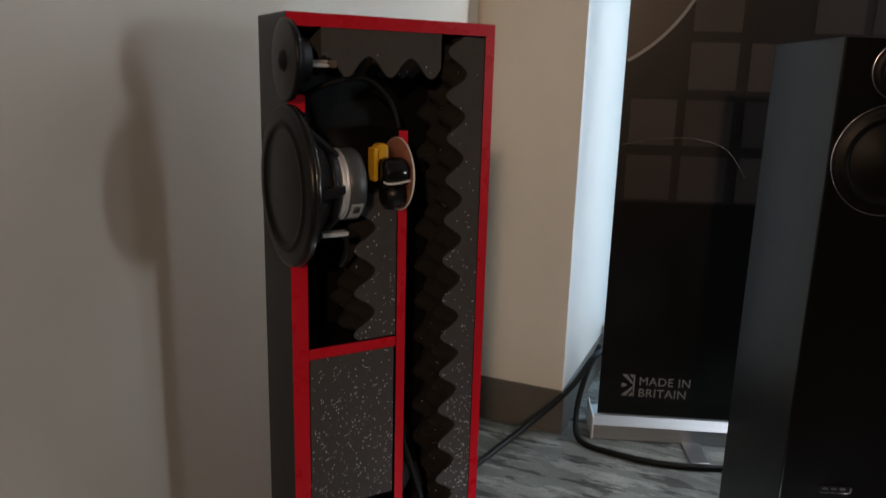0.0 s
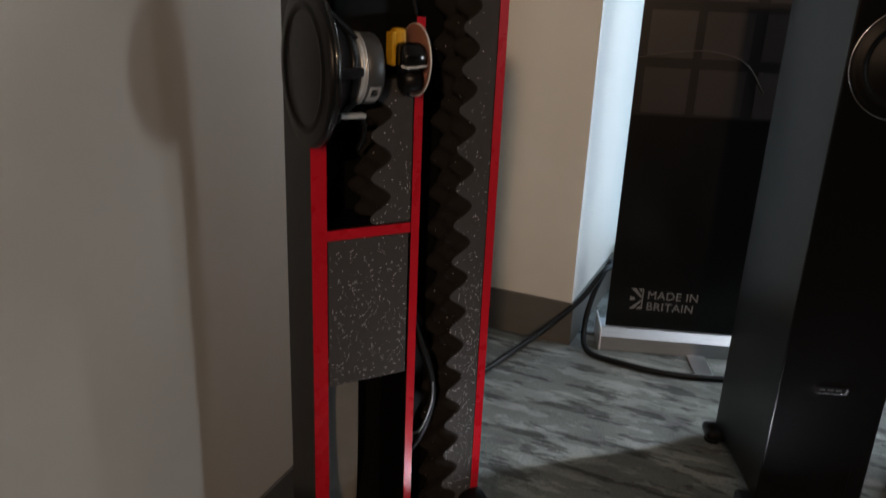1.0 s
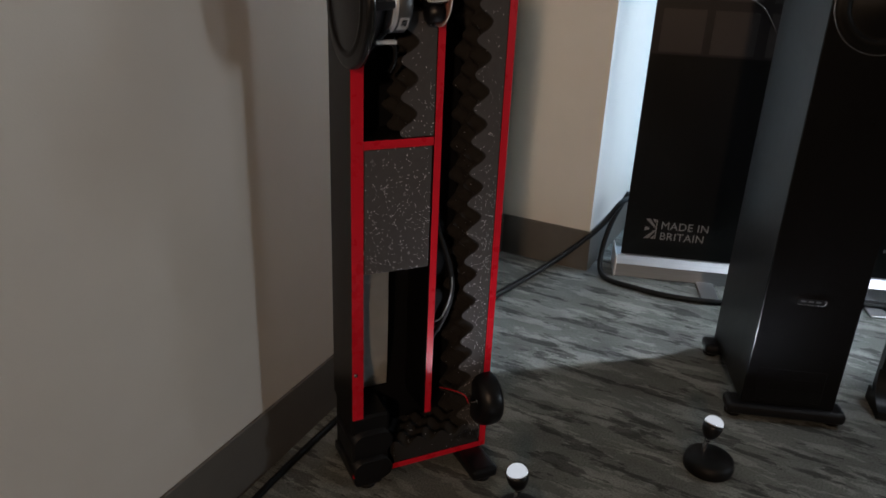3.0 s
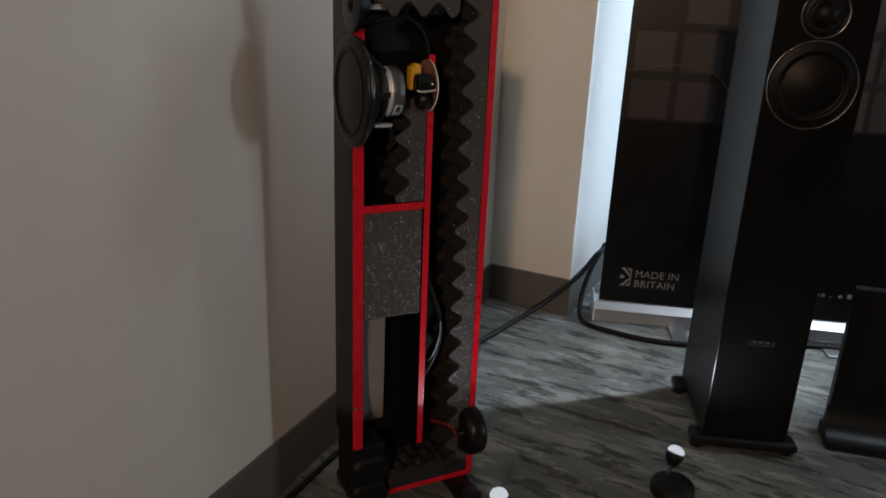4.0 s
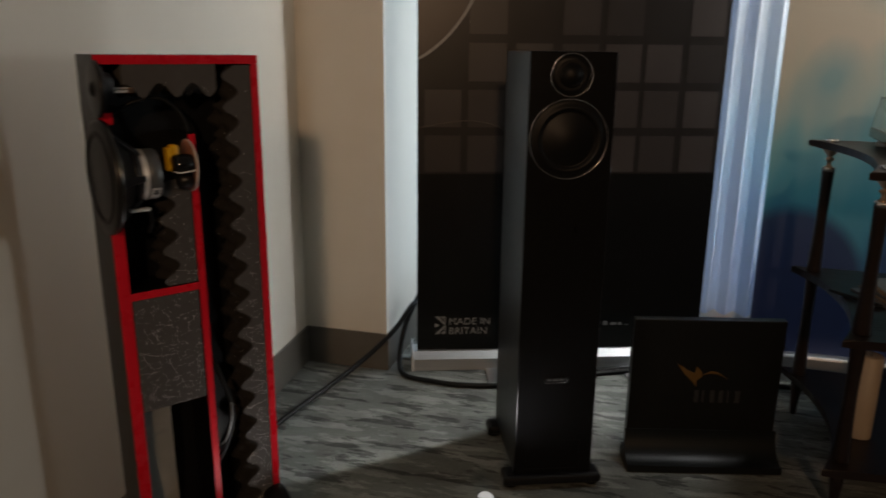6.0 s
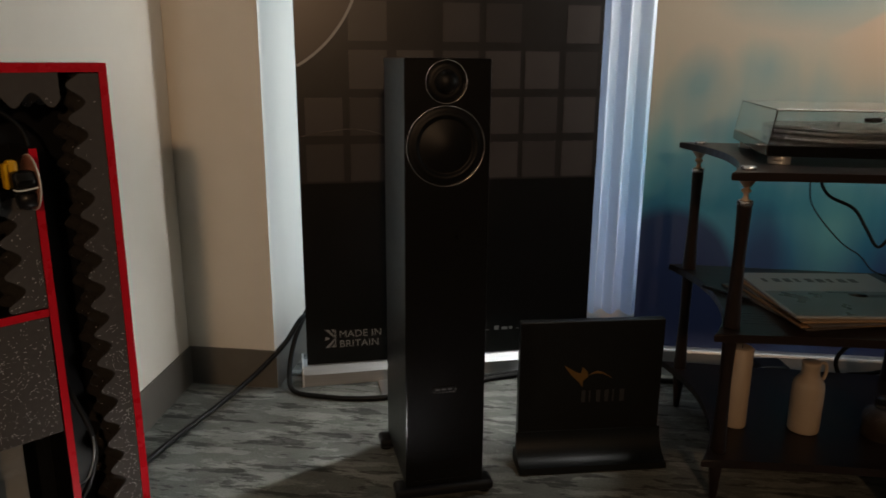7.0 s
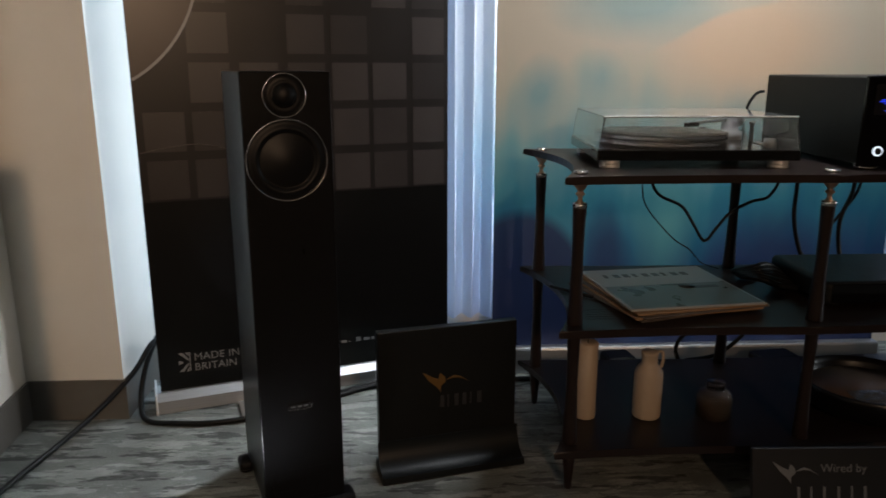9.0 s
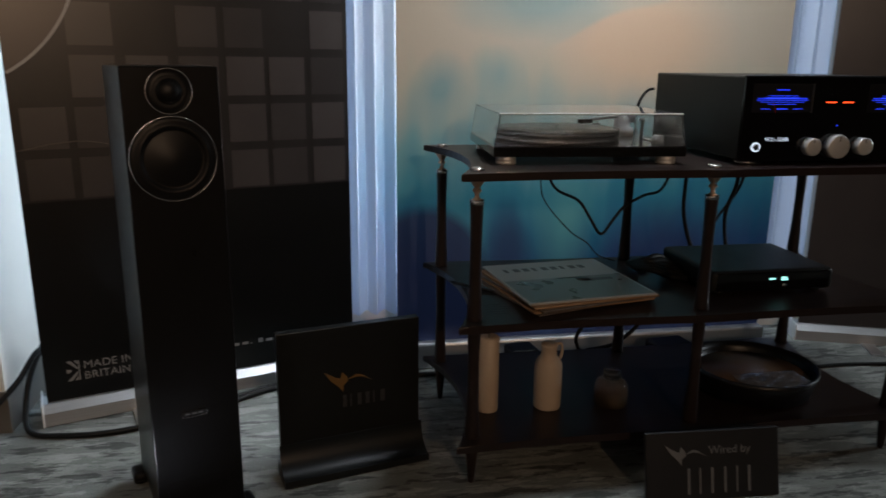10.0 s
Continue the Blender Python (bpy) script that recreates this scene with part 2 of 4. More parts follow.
def tube(points, r, seg=8, steps=6, bm=None):
    """A round cable through the points, smoothed."""
    bm = bm or bmesh.new()
    pts = [Vector(p) for p in points]
    path = []
    for i in range(len(pts) - 1):
        p0, p1, p2, p3 = pts[max(i - 1, 0)], pts[i], pts[i + 1], pts[min(i + 2, len(pts) - 1)]
        for k in range(steps):
            t = k / steps
            path.append(0.5 * (2 * p1 + (p2 - p0) * t + (2 * p0 - 5 * p1 + 4 * p2 - p3) * t * t + (3 * p1 - p0 - 3 * p2 + p3) * t ** 3))
    path.append(pts[-1])
    rings = []
    for i, p in enumerate(path):
        d = (path[min(i + 1, len(path) - 1)] - path[max(i - 1, 0)]).normalized()
        a = d.orthogonal().normalized() if not rings else (last - d * last.dot(d)).normalized()
        last = a
        b = d.cross(a)
        rings.append([bm.verts.new(p + r * (math.cos(2 * math.pi * k / seg) * a + math.sin(2 * math.pi * k / seg) * b)) for k in range(seg)])
    for u, w in zip(rings, rings[1:]):
        for k in range(seg):
            bm.faces.new((u[k], u[(k + 1) % seg], w[(k + 1) % seg], w[k])).smooth = True
    bm.faces.new(rings[0][::-1])
    bm.faces.new(rings[-1])
    return bm


def slab(outline, z0, z1, bm=None, bevel=0.0):
    """An upright prism over a plan outline."""
    bm = bm or bmesh.new()
    low = [bm.verts.new((x, y, z0)) for x, y in outline]
    high = [bm.verts.new((x, y, z1)) for x, y in outline]
    n = len(outline)
    faces = [bm.faces.new(low[::-1]), bm.faces.new(high)]
    for i in range(n):
        bm.faces.new((low[i], low[(i + 1) % n], high[(i + 1) % n], high[i]))
    if bevel:
        bmesh.ops.bevel(bm, geom=[e for f in faces for e in f.edges], offset=bevel, segments=2, profile=0.5, affect="EDGES")
    return bm


def finish(name, bm, materials):
    bmesh.ops.recalc_face_normals(bm, faces=bm.faces)
    me = bpy.data.meshes.new(name)
    bm.to_mesh(me)
    bm.free()
    for m in materials if isinstance(materials, (list, tuple)) else [materials]:
        me.materials.append(m)
    return me


def part(name, bm, materials, parent, label=""):
    ob = new(name, finish(name, bm, materials))
    ob.parent = parent
    if label:
        ob["label"] = label
    return ob


def thing(name, m, label, category, group="", kind=""):
    ob = new(name)
    ob.empty_display_size = 0.05
    ob.matrix_world = m
    return tagged(ob, label, category, group, kind)


def solid(name, bm, materials, label, category, group="", kind="", m=None):
    ob = new(name, finish(name, bm, materials))
    if m is not None:
        ob.matrix_world = m
    return tagged(ob, label, category, group, kind)


def letters(name, body, size, m, mat, parent, label="", spacing=1.0, depth=0.0002):
    """Flat lettering, lying in the local xz plane of m's frame and facing -y."""
    cu = bpy.data.curves.new(name, "FONT")
    cu.body, cu.size, cu.extrude, cu.space_character = body, size, depth, spacing
    tmp = new(name + "_curve", cu)
    bpy.context.view_layer.update()
    me = bpy.data.meshes.new_from_object(tmp)
    bpy.data.objects.remove(tmp)
    bpy.data.curves.remove(cu)
    me.transform(m @ Matrix.Rotation(radians(90), 4, "X"))
    me.materials.clear()
    me.materials.append(mat)
    ob = new(name, me)
    ob.parent = parent
    if label:
        ob["label"] = label
    return ob


# ---- the room ----
WALLX = lambda y: -0.384 - 0.052 * (y - 0.85)
solid("floor", boxed(-1.2, 5.4, -5.2, 2.7, -0.1, 0), CARPET, "grey streaked loop-pile carpet floor", "floor", kind="structure")
solid("ceiling", boxed(-1.2, 5.4, -5.2, 2.7, 2.6, 2.7), CEIL, "plain unseen ceiling, greyed to cut bounce light", "ceiling", kind="structure")
bm = slab([(WALLX(-5), -5), (WALLX(1.83), 1.83), (WALLX(1.83) - 0.12, 1.83), (WALLX(-5) - 0.12, -5)], 0, 2.6)
solid("wall_west", bm, WALL, "plain pale beige painted wall", "wall", kind="structure")
bm = slab([(-0.60, 1.832), (-0.175, 1.832), (-0.175, 2.45), (-0.60, 2.45)], 0, 2.6)
solid("wall_column", bm, WALL, "pale beige painted column beside the window", "wall", kind="structure")
# back wall with two window openings
bm = boxed(-0.172, 5.2, 2.30, 2.42, 0, 0.14)
box(bm, -0.172, 5.2, 2.30, 2.42, 2.3, 2.6)
box(bm, 0.92, 2.02, 2.30, 2.42, 0.14, 2.3)
box(bm, 2.40, 5.2, 2.30, 2.42, 0.14, 2.3)
solid("wall_north", bm, WALL, "painted window wall behind the curtains", "wall", kind="structure")
bm = boxed(5.1, 5.2, -5, 1.2, 0, 2.6)
box(bm, 5.1, 5.2, 1.2, 2.3, 0, 0.6)
box(bm, 5.1, 5.2, 1.2, 2.3, 1.7, 2.6)
solid("wall_east", bm, FARWALL, "plain unseen wall with a window, darkened to cut bounce light", "wall", kind="structure")
solid("wall_south", boxed(-1.0, 5.2, -5.1, -5, 0, 2.6), FARWALL, "plain unseen wall, darkened to cut bounce light", "wall", kind="structure")
bm = slab([(WALLX(-5) + 0.006, -5), (WALLX(1.83) + 0.006, 1.826), (WALLX(1.83), 1.826), (WALLX(-5), -5)], 0, 0.115, bevel=0.002)
solid("baseboard_west", bm, VINYL, "dark grey vinyl baseboard", "baseboard", kind="structure")
bm = slab([(WALLX(1.83) + 0.001, 1.826), (-0.169, 1.826), (-0.169, 2.30), (-0.175, 2.30), (-0.175, 1.832), (WALLX(1.83) + 0.001, 1.832)], 0, 0.115)
solid("baseboard_column", bm, VINYL, "dark grey vinyl baseboard round the column", "baseboard", kind="structure")


# ---- curtains ----
def curtain(x0, x1, y, z0, z1, folds, deep, label):
    bm = bmesh.new()
    n = folds * 14
    rng = random.Random(folds)
    ph = [rng.uniform(-0.9, 0.9) for _ in range(folds + 1)]
    rows = []
    for k in range(9):
        z = z0 + (z1 - z0) * k / 8
        row = []
        for i in range(n + 1):
            s = i / n
            f = s * folds
            w = ph[int(f) % (folds + 1)] * (1 - f % 1) + ph[(int(f) + 1) % (folds + 1)] * (f % 1)
            a = 2 * math.pi * f + w
            row.append(bm.verts.new((x0 + (x1 - x0) * s + 0.25 * deep * math.sin(2 * a) * 0.5, y + deep * (math.sin(a) + 0.25 * w), z + (0.004 * math.sin(a + 1) if k == 0 else 0))))
        rows.append(row)
    for a, b in zip(rows, rows[1:]):
        for i in range(n):
            bm.faces.new((a[i], a[i + 1], b[i + 1], b[i])).smooth = True
    return solid("curtain", bm, CURTAIN, label, "curtain", "window curtains")


curtain(0.66, 0.965, 2.272, 0.13, 2.45, 5, 0.020, "pale blue-white pleated curtain lit by the window")
curtain(2.04, 2.36, 2.225, 0.13, 2.45, 5, 0.018, "pale blue-white pleated curtain lit by the window")


# ---- black roll-up banners ----
FIELDPRINT = material("dark_brown_banner_print", (0.015, 0.0125, 0.0115), 0.32, second=(0.010, 0.0085, 0.008), scale=8, spec=0.4)
RINGPRINT = material("brown_banner_print", (0.055, 0.040, 0.032), 0.34, scale=6)
BROWNPRINT = material("brown_grey_banner_print", (0.034, 0.026, 0.023), 0.34, second=(0.022, 0.017, 0.016), scale=8)
PALEPRINT = material("pale_banner_print", (0.25, 0.245, 0.24), 0.35, scale=30)


def banner(m, width, sheet, label):
    b = thing("rollup_banner", m, label, "banner", "roll-up banners")
    part("sheet", boxed(0, width, 0, 0.0012, 0.055, 2.05), sheet, b)
    base = bmesh.new()
    prof = [(-0.03, 0.0), (0.075, 0.0), (0.08, 0.02), (0.06, 0.05), (0.004, 0.056), (-0.008, 0.054), (-0.028, 0.035)]
    low = [base.verts.new((-0.012, y, z + 0.002)) for y, z in prof]
    high = [base.verts.new((width + 0.012, y, z + 0.002)) for y, z in prof]
    base.faces.new(low), base.faces.new(high[::-1])
    for i in range(len(prof)):
        base.faces.new((low[i], low[(i + 1) % len(prof)], high[(i + 1) % len(prof)], high[i]))
    part("base", base, SILVER, b, "brushed aluminium cassette")
    for x in (-0.016, width + 0.012):
        part("end_cap", boxed(x, x + 0.005, -0.034, 0.084, 0, 0.062, 0.002), WHITE, b)
    for x in (0.205, width - 0.25):
        part("foot", boxed(x, x + 0.045, -0.13, 0.0, 0.0005, 0.006, 0.001), SILVER, b)
    part("top_rail", boxed(-0.004, width + 0.004, -0.008, 0.012, 2.045, 2.075, 0.003), SILVER, b)
    return b


def flat(points, y0, y1):
    """A thin upright plate in the xz plane over an outline."""
    bm = bmesh.new()
    f = [bm.verts.new((x, y0, z)) for x, z in points]
    k = [bm.verts.new((x, y1, z)) for x, z in points]
    n = len(points)
    bm.faces.new(f), bm.faces.new(k[::-1])
    for i in range(n):
        bm.faces.new((f[i], k[i], k[(i + 1) % n], f[(i + 1) % n]))
    return bm


ban = banner(pose(-0.092, 1.872, 0, 0, 0, 18.5), 0.87, PRINTBLACK, "black roll-up banner with a printed grid of dark grey squares")
part("printed_field", boxed(0.0005, 0.8695, -0.0004, 0.0003, 0.597, 2.04), FIELDPRINT, ban, "dark brown printed upper field")
GAPS = {(0, 2), (0, 3), (0, 4), (0, 5), (5, 3), (2, 4), (5, 5), (2, 3), (4, 4)}
COLUMNS = ((0.020, 0.122), (0.142, 0.246), (0.272, 0.374), (0.401, 0.503), (0.523, 0.625), (0.640, 0.740), (0.760, 0.857))
GREYS = [material("grey_banner_print", (g, g * 0.83, g * 0.77), 0.34, second=(g * 0.75, g * 0.62, g * 0.58), scale=9) for g in (0.021, 0.030, 0.038)]
pick = random.Random(11)
for col, (x0, x1) in enumerate(COLUMNS):
    for row in range(6):
        if (col, row) not in GAPS:
            z0 = 0.603 + 0.1265 * row
            part("printed_square", boxed(x0, x1, -0.0007, 0.0002, z0, z0 + 0.103), pick.choice(GREYS), ban)
ARC = [(-0.171 + 0.352 * math.cos(a), 1.224 + 0.352 * math.sin(a)) for a in [radians(-60.5 + 121 * i / 40) for i in range(41)]]
part("printed_disc", flat(ARC + [(0.001, 1.53), (0.001, 0.918)], -0.0012, 0.0002), RINGPRINT, ban, "brown printed disc")
RIM = [(-0.171 + r * math.cos(a), 1.224 + r * math.sin(a)) for r, s in ((0.358, 1), (0.351, -1)) for a in [radians(s * (-60.5 + 121 * i / 40)) for i in range(41)]]
part("printed_rim", flat(RIM, -0.0018, -0.0011), PALEPRINT, ban, "pale printed ring")
part("printed_line", tube([(0.005, -0.001, 0.728), (0.08, -0.001, 0.742), (0.16, -0.001, 0.747), (0.24, -0.001, 0.725), (0.29, -0.001, 0.66)], 0.0012, 6), RINGPRINT, ban)
letters("lettering", "MADE IN\nBRITAIN", 0.0305, pose(0.095, -0.001, 0.138), PALEPRINT, ban, spacing=1.05)
FLAGX, FLAGZ = 0.054, 0.108
for pts in ([(0, 0.0), (0.012, 0), (0.027, 0.02), (0.027, 0.026)], [(0, 0.056), (0.012, 0.056), (0.027, 0.036), (0.027, 0.03)], [(0.018, 0), (0.027, 0), (0.027, 0.011)],
            [(0.018, 0.056), (0.027, 0.056), (0.027, 0.045)], [(0, 0.022), (0.012, 0.026), (0.012, 0.03), (0, 0.034)], [(0.0285, 0), (0.0315, 0), (0.0315, 0.056), (0.0285, 0.056)]):
    part("flag_bar", flat([(FLAGX + x, FLAGZ + z) for x, z in pts], -0.0008, 0.0002), PALEPRINT, ban)
for i, (w, h) in enumerate(((0.022, 0.010), (0.016, 0.010), (0.02, 0.010), (0.006, 0.003), (0.016, 0.016), (0.022, 0.010), (0.012, 0.010), (0.008, 0.003), (0.012, 0.010), (0.014, 0.016), (0.018, 0.010), (0.014, 0.010), (0.02, 0.016))):
    x = 0.475 + 0.0235 * i
    part("text_bar", boxed(x, x + w * 0.85, -0.0008, 0.0002, 0.130, 0.130 + h * 0.8), PALEPRINT, ban)
ban2 = banner(pose(2.320, 2.165, 0, 0, 0, -20), 0.87, BROWNPRINT, "dark brown printed roll-up banner beside the curtain")
for i in range(4):
    part("text_bar", boxed(0.30 + 0.03 * i, 0.32 + 0.03 * i, -0.0008, 0.0002, 0.32, 0.334), PALEPRINT, ban2)


# ---- large printed backdrop ----
def backdrop_material():
    m = material("landscape_print", (0.2, 0.3, 0.35), 0.55, bump=0.05, bump_scale=900)
    t = m.node_tree
    b = t.nodes["Principled BSDF"]
    co = t.nodes.new("ShaderNodeTexCoord")
    sep = t.nodes.new("ShaderNodeSeparateXYZ")
    t.links.new(co.outputs["Object"], sep.inputs[0])

    def math_node(op, a, c=None, d=None):
        n = t.nodes.new("ShaderNodeMath")
        n.operation = op
        for i, v in enumerate((a, c, d)):
            if v is None:
                continue
            if isinstance(v, (int, float)):
                n.inputs[i].default_value = v
            else:
                t.links.new(v, n.inputs[i])
        return n.outputs[0]

    def noise_at(scale, stretch, turn, detail, distort):
        mp = t.nodes.new("ShaderNodeMapping")
        mp.inputs["Scale"].default_value, mp.inputs["Rotation"].default_value = stretch, (0, radians(turn), 0)
        t.links.new(co.outputs["Object"], mp.inputs["Vector"])
        n = t.nodes.new("ShaderNodeTexNoise")
        n.inputs["Scale"].default_value, n.inputs["Detail"].default_value, n.inputs["Distortion"].default_value = scale, detail, distort
        t.links.new(mp.outputs[0], n.inputs["Vector"])
        return n.outputs[0]

    wx = math_node("MULTIPLY_ADD", noise_at(3.2, (1, 1, 0.6), 18, 2, 0.8), 0.16, -0.08)
    wz = math_node("MULTIPLY_ADD", noise_at(2.3, (1, 1, 0.8), -20, 3, 0.6), 0.20, -0.10)
    rays = math_node("MULTIPLY_ADD", noise_at(8.0, (1, 1, 0.10), 24, 2, 0.2), 0.36, -0.18)
    px, pz = math_node("ADD", sep.outputs[0], wx), math_node("ADD", sep.outputs[2], wz)

    def ellipse(cx, cz, rx, rz, soft, warped=1):
        ax = math_node("MULTIPLY", math_node("SUBTRACT", px if warped else sep.outputs[0], cx), 1 / rx)
        az = math_node("MULTIPLY", math_node("SUBTRACT", pz if warped else sep.outputs[2], cz), 1 / rz)
        d = math_node("SQRT", math_node("ADD", math_node("MULTIPLY", ax, ax), math_node("MULTIPLY", az, az)))
        return math_node("MINIMUM", math_node("MAXIMUM", math_node("MULTIPLY", math_node("SUBTRACT", 1.0, d), 1 / soft), 0.0), 1.0)

    def laid(under, colour, mask, amount=1.0):
        x = t.nodes.new("ShaderNodeMix")
        x.data_type = "RGBA"
        t.links.new(math_node("MULTIPLY", mask, amount), x.inputs[0])
        t.links.new(under, x.inputs[6])
        x.inputs[7].default_value = (*colour, 1)
        return x.outputs[2]

    r = t.nodes.new("ShaderNodeValToRGB")
    e = r.color_ramp.elements
    stops = [(0.10, (0.012, 0.022, 0.075)), (0.30, (0.014, 0.055, 0.15)), (0.44, (0.022, 0.13, 0.22)), (0.56, (0.05, 0.22, 0.28)), (0.68, (0.15, 0.32, 0.34)), (0.80, (0.31, 0.37, 0.33)), (0.92, (0.43, 0.40, 0.31)), (1.0, (0.46, 0.40, 0.31))]
    for i, (p, c) in enumerate(stops):
        k = e[i] if i < 2 else e.new(p)
        k.position, k.color = p, (*c, 1)
    t.links.new(math_node("ADD", pz, rays), r.inputs[0])
    col = r.outputs[0]
    # pale teal shafts, then the deep blue hills
    col = laid(col, (0.10, 0.30, 0.31), ellipse(0.56, 0.50, 0.11, 0.30, 0.9), 0.85)
    col = laid(col, (0.06, 0.24, 0.29), ellipse(0.25, 0.42, 0.05, 0.25, 1.0), 0.6)
    col = laid(col, (0.014, 0.035, 0.10), ellipse(0.36, 0.36, 0.10, 0.20, 0.7), 0.8)
    col = laid(col, (0.014, 0.030, 0.10), ellipse(0.90, 0.30, 0.27, 0.22, 0.6), 0.9)
    col = laid(col, (0.012, 0.022, 0.075), ellipse(0.085, 0.27, 0.22, 0.265, 0.16, 0), 0.92)
    # teal clouds in the pale sky
    col = laid(col, (0.12, 0.28, 0.31), ellipse(0.12, 0.87, 0.10, 0.13, 0.8), 0.7)
    col = laid(col, (0.17, 0.31, 0.32), ellipse(0.29, 0.92, 0.10, 0.09, 0.9), 0.65)
    col = laid(col, (0.20, 0.30, 0.29), ellipse(0.40, 1.14, 0.30, 0.13, 0.7), 0.75)
    # peach bank with a crisp upper rim
    rim = math_node("SUBTRACT", math_node("MULTIPLY_ADD", sep.outputs[0], 0.38, 0.842), math_node("MULTIPLY_ADD", math_node("SINE", math_node("MULTIPLY", sep.outputs[0], 17.0)), 0.012, sep.outputs[2]))
    bank = math_node("MULTIPLY", math_node("MINIMUM", math_node("MAXIMUM", math_node("MULTIPLY", rim, 60.0), 0.0), 1.0), ellipse(0.74, 1.02, 0.34, 0.22, 0.6, 0))
    col = laid(col, (0.56, 0.39, 0.26), bank, 0.85)
    t.links.new(col, b.inputs["Base Color"])
    return m


bd = thing("printed_backdrop", pose(0.872, 2.105, 0), "large fabric backdrop printed with teal, blue and peach waves", "backdrop")
part("print", boxed(0, 1.245, 0, 0.004, 0.086, 2.2), backdrop_material(), bd)
part("base", boxed(-0.01, 1.255, -0.03, 0.05, 0.0, 0.086, 0.008, 2), SILVER, bd, "white aluminium base rail")
part("top_rail", boxed(-0.01, 1.25, -0.008, 0.014, 2.195, 2.225, 0.004), SILVER, bd)


# ---- tower loudspeaker ----
def loudspeaker():
    s = thing("tower_loudspeaker", pose(0.300, 1.312, 0, 0, 0, 20), "black satin floorstanding loudspeaker on an outrigger plinth", "loudspeaker")
    W, D, C = 0.172, 0.255, 0.082
    part("cabinet", boxed(0, W, 0, D, 0.034, 0.94, 0.0025, 2), BLACK, s)
    for z, r, kind in ((0.896, 0.0405, "tweeter"), (0.773, 0.078, "woofer")):
        if kind == "tweeter":
            d = part("tweeter", turned([(r, 0.001), (r, -0.0008), (0.026, -0.0005), (0.0235, 0.0), (0.0215, -0.002), (0.0195, -0.006), (0.016, -0.0095), (0.011, -0.012), (0.005, -0.0133), (0.0, -0.0136)], "y", (C, 0, z), 48), CONE, s, "black dome tweeter")
        else:
            d = part("woofer", turned([(r, 0.001), (r, -0.0015), (0.072, -0.0025), (0.068, -0.003), (0.064, -0.0065), (0.059, -0.0065), (0.0555, -0.0025), (0.0535, -0.0005), (0.051, -0.0010), (0.042, -0.0034), (0.030, -0.0062), (0.018, -0.0086), (0.008, -0.0098), (0.0, -0.0102)], "y", (C, 0, z), 64), CONE, s, "black cone woofer")
        part("trim_ring", turned([(r + 0.0009, 0.0), (r + 0.0009, -0.0026), (r + 0.0001, -0.0031), (r - 0.0008, -0.0026), (r - 0.0008, 0.0)], "y", (C, 0, z), 72), STEEL, d, "thin polished ring")
    bm = boxed(C - 0.026, C + 0.026, -0.0015, 0.0005, 0.2525, 0.2665, 0.006, 4)
    badge = part("badge", bm, STEEL, s, "small oval chrome badge")
    part("badge_face", boxed(C - 0.0247, C + 0.0247, -0.0019, -0.0012, 0.2537, 0.2653, 0.0003), PLASTIC, badge)
    for i in range(3):
        part("badge_bar", boxed(C - 0.018 + 0.013 * i, C - 0.009 + 0.013 * i, -0.0022, -0.0017, 0.2580, 0.2612), GREYMETAL, badge)
    vent = part("port", boxed(C - 0.062, C + 0.062, -0.001, 0.002, 0.046, 0.115, 0.0008, 1), BLACK, s, "black slotted port")
    for i in range(2):
        part("fin", boxed(C - 0.058, C + 0.058, -0.0014, 0.001, 0.062 + 0.026 * i, 0.069 + 0.026 * i), BLACK, vent)
    for y, n in ((-0.012, "front"), (D - 0.04, "back")):
        bar = part("plinth_bar", boxed(-0.024, W + 0.024, y, y + 0.052, 0.010, 0.034, 0.009, 3), PLASTIC, s)
        for x in (-0.006, W + 0.006):
            part("foot", turned([(0.012, 0.0), (0.016, 0.002), (0.016, 0.009), (0.013, 0.012)], "z", (x, y + 0.026, 0), 20), RUBBER, bar)
    return s


loudspeaker()


# ---- sawn-open loudspeaker ----
def two_tone(bm):
    """Red on the sawn faces, which look along -y; black on the rest."""
    bmesh.ops.recalc_face_normals(bm, faces=bm.faces)
    for f in bm.faces:
        f.material_index = 1 if f.normal.y < -0.95 and f.calc_center_median().y < 0.01 else 0
    return bm


def convoluted(place, length, width, base, amp, period, phase=0.0):
    """Egg-crate foam. place(s, w, h) lays length, width and thickness into the cabinet; the sawn face is at w = 0."""
    bm = bmesh.new()
    ns, nw = int(length / 0.0035), 12

    def height(s, w):
        c = math.cos(2 * math.pi * s / period + phase) * math.cos(2 * math.pi * w / period)
        return base + amp * (c if c > 0 else 0.8 * c) + 0.0018 * noise.noise((s * 55, w * 55, base * 99))

    grid = [[bm.verts.new(place(length * i / ns, width * j / nw, height(length * i / ns, width * j / nw))) for j in range(nw + 1)] for i in range(ns + 1)]
    foot = [[bm.verts.new(place(length * i / ns, w, 0)) for w in (0, width)] for i in range(ns + 1)]
    for i in range(ns):
        for j in range(nw):
            f = bm.faces.new((grid[i][j], grid[i + 1][j], grid[i + 1][j + 1], grid[i][j + 1]))
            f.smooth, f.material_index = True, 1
        bm.faces.new((foot[i][0], foot[i + 1][0], grid[i + 1][0], grid[i][0]))
        bm.faces.new((foot[i][1], grid[i][nw], grid[i + 1][nw], foot[i + 1][1]))
        bm.faces.new((foot[i][0], foot[i][1], foot[i + 1][1], foot[i + 1][0]))
    for i in (0, ns):
        bm.faces.new([foot[i][0], *grid[i], foot[i][1]])
    return bm


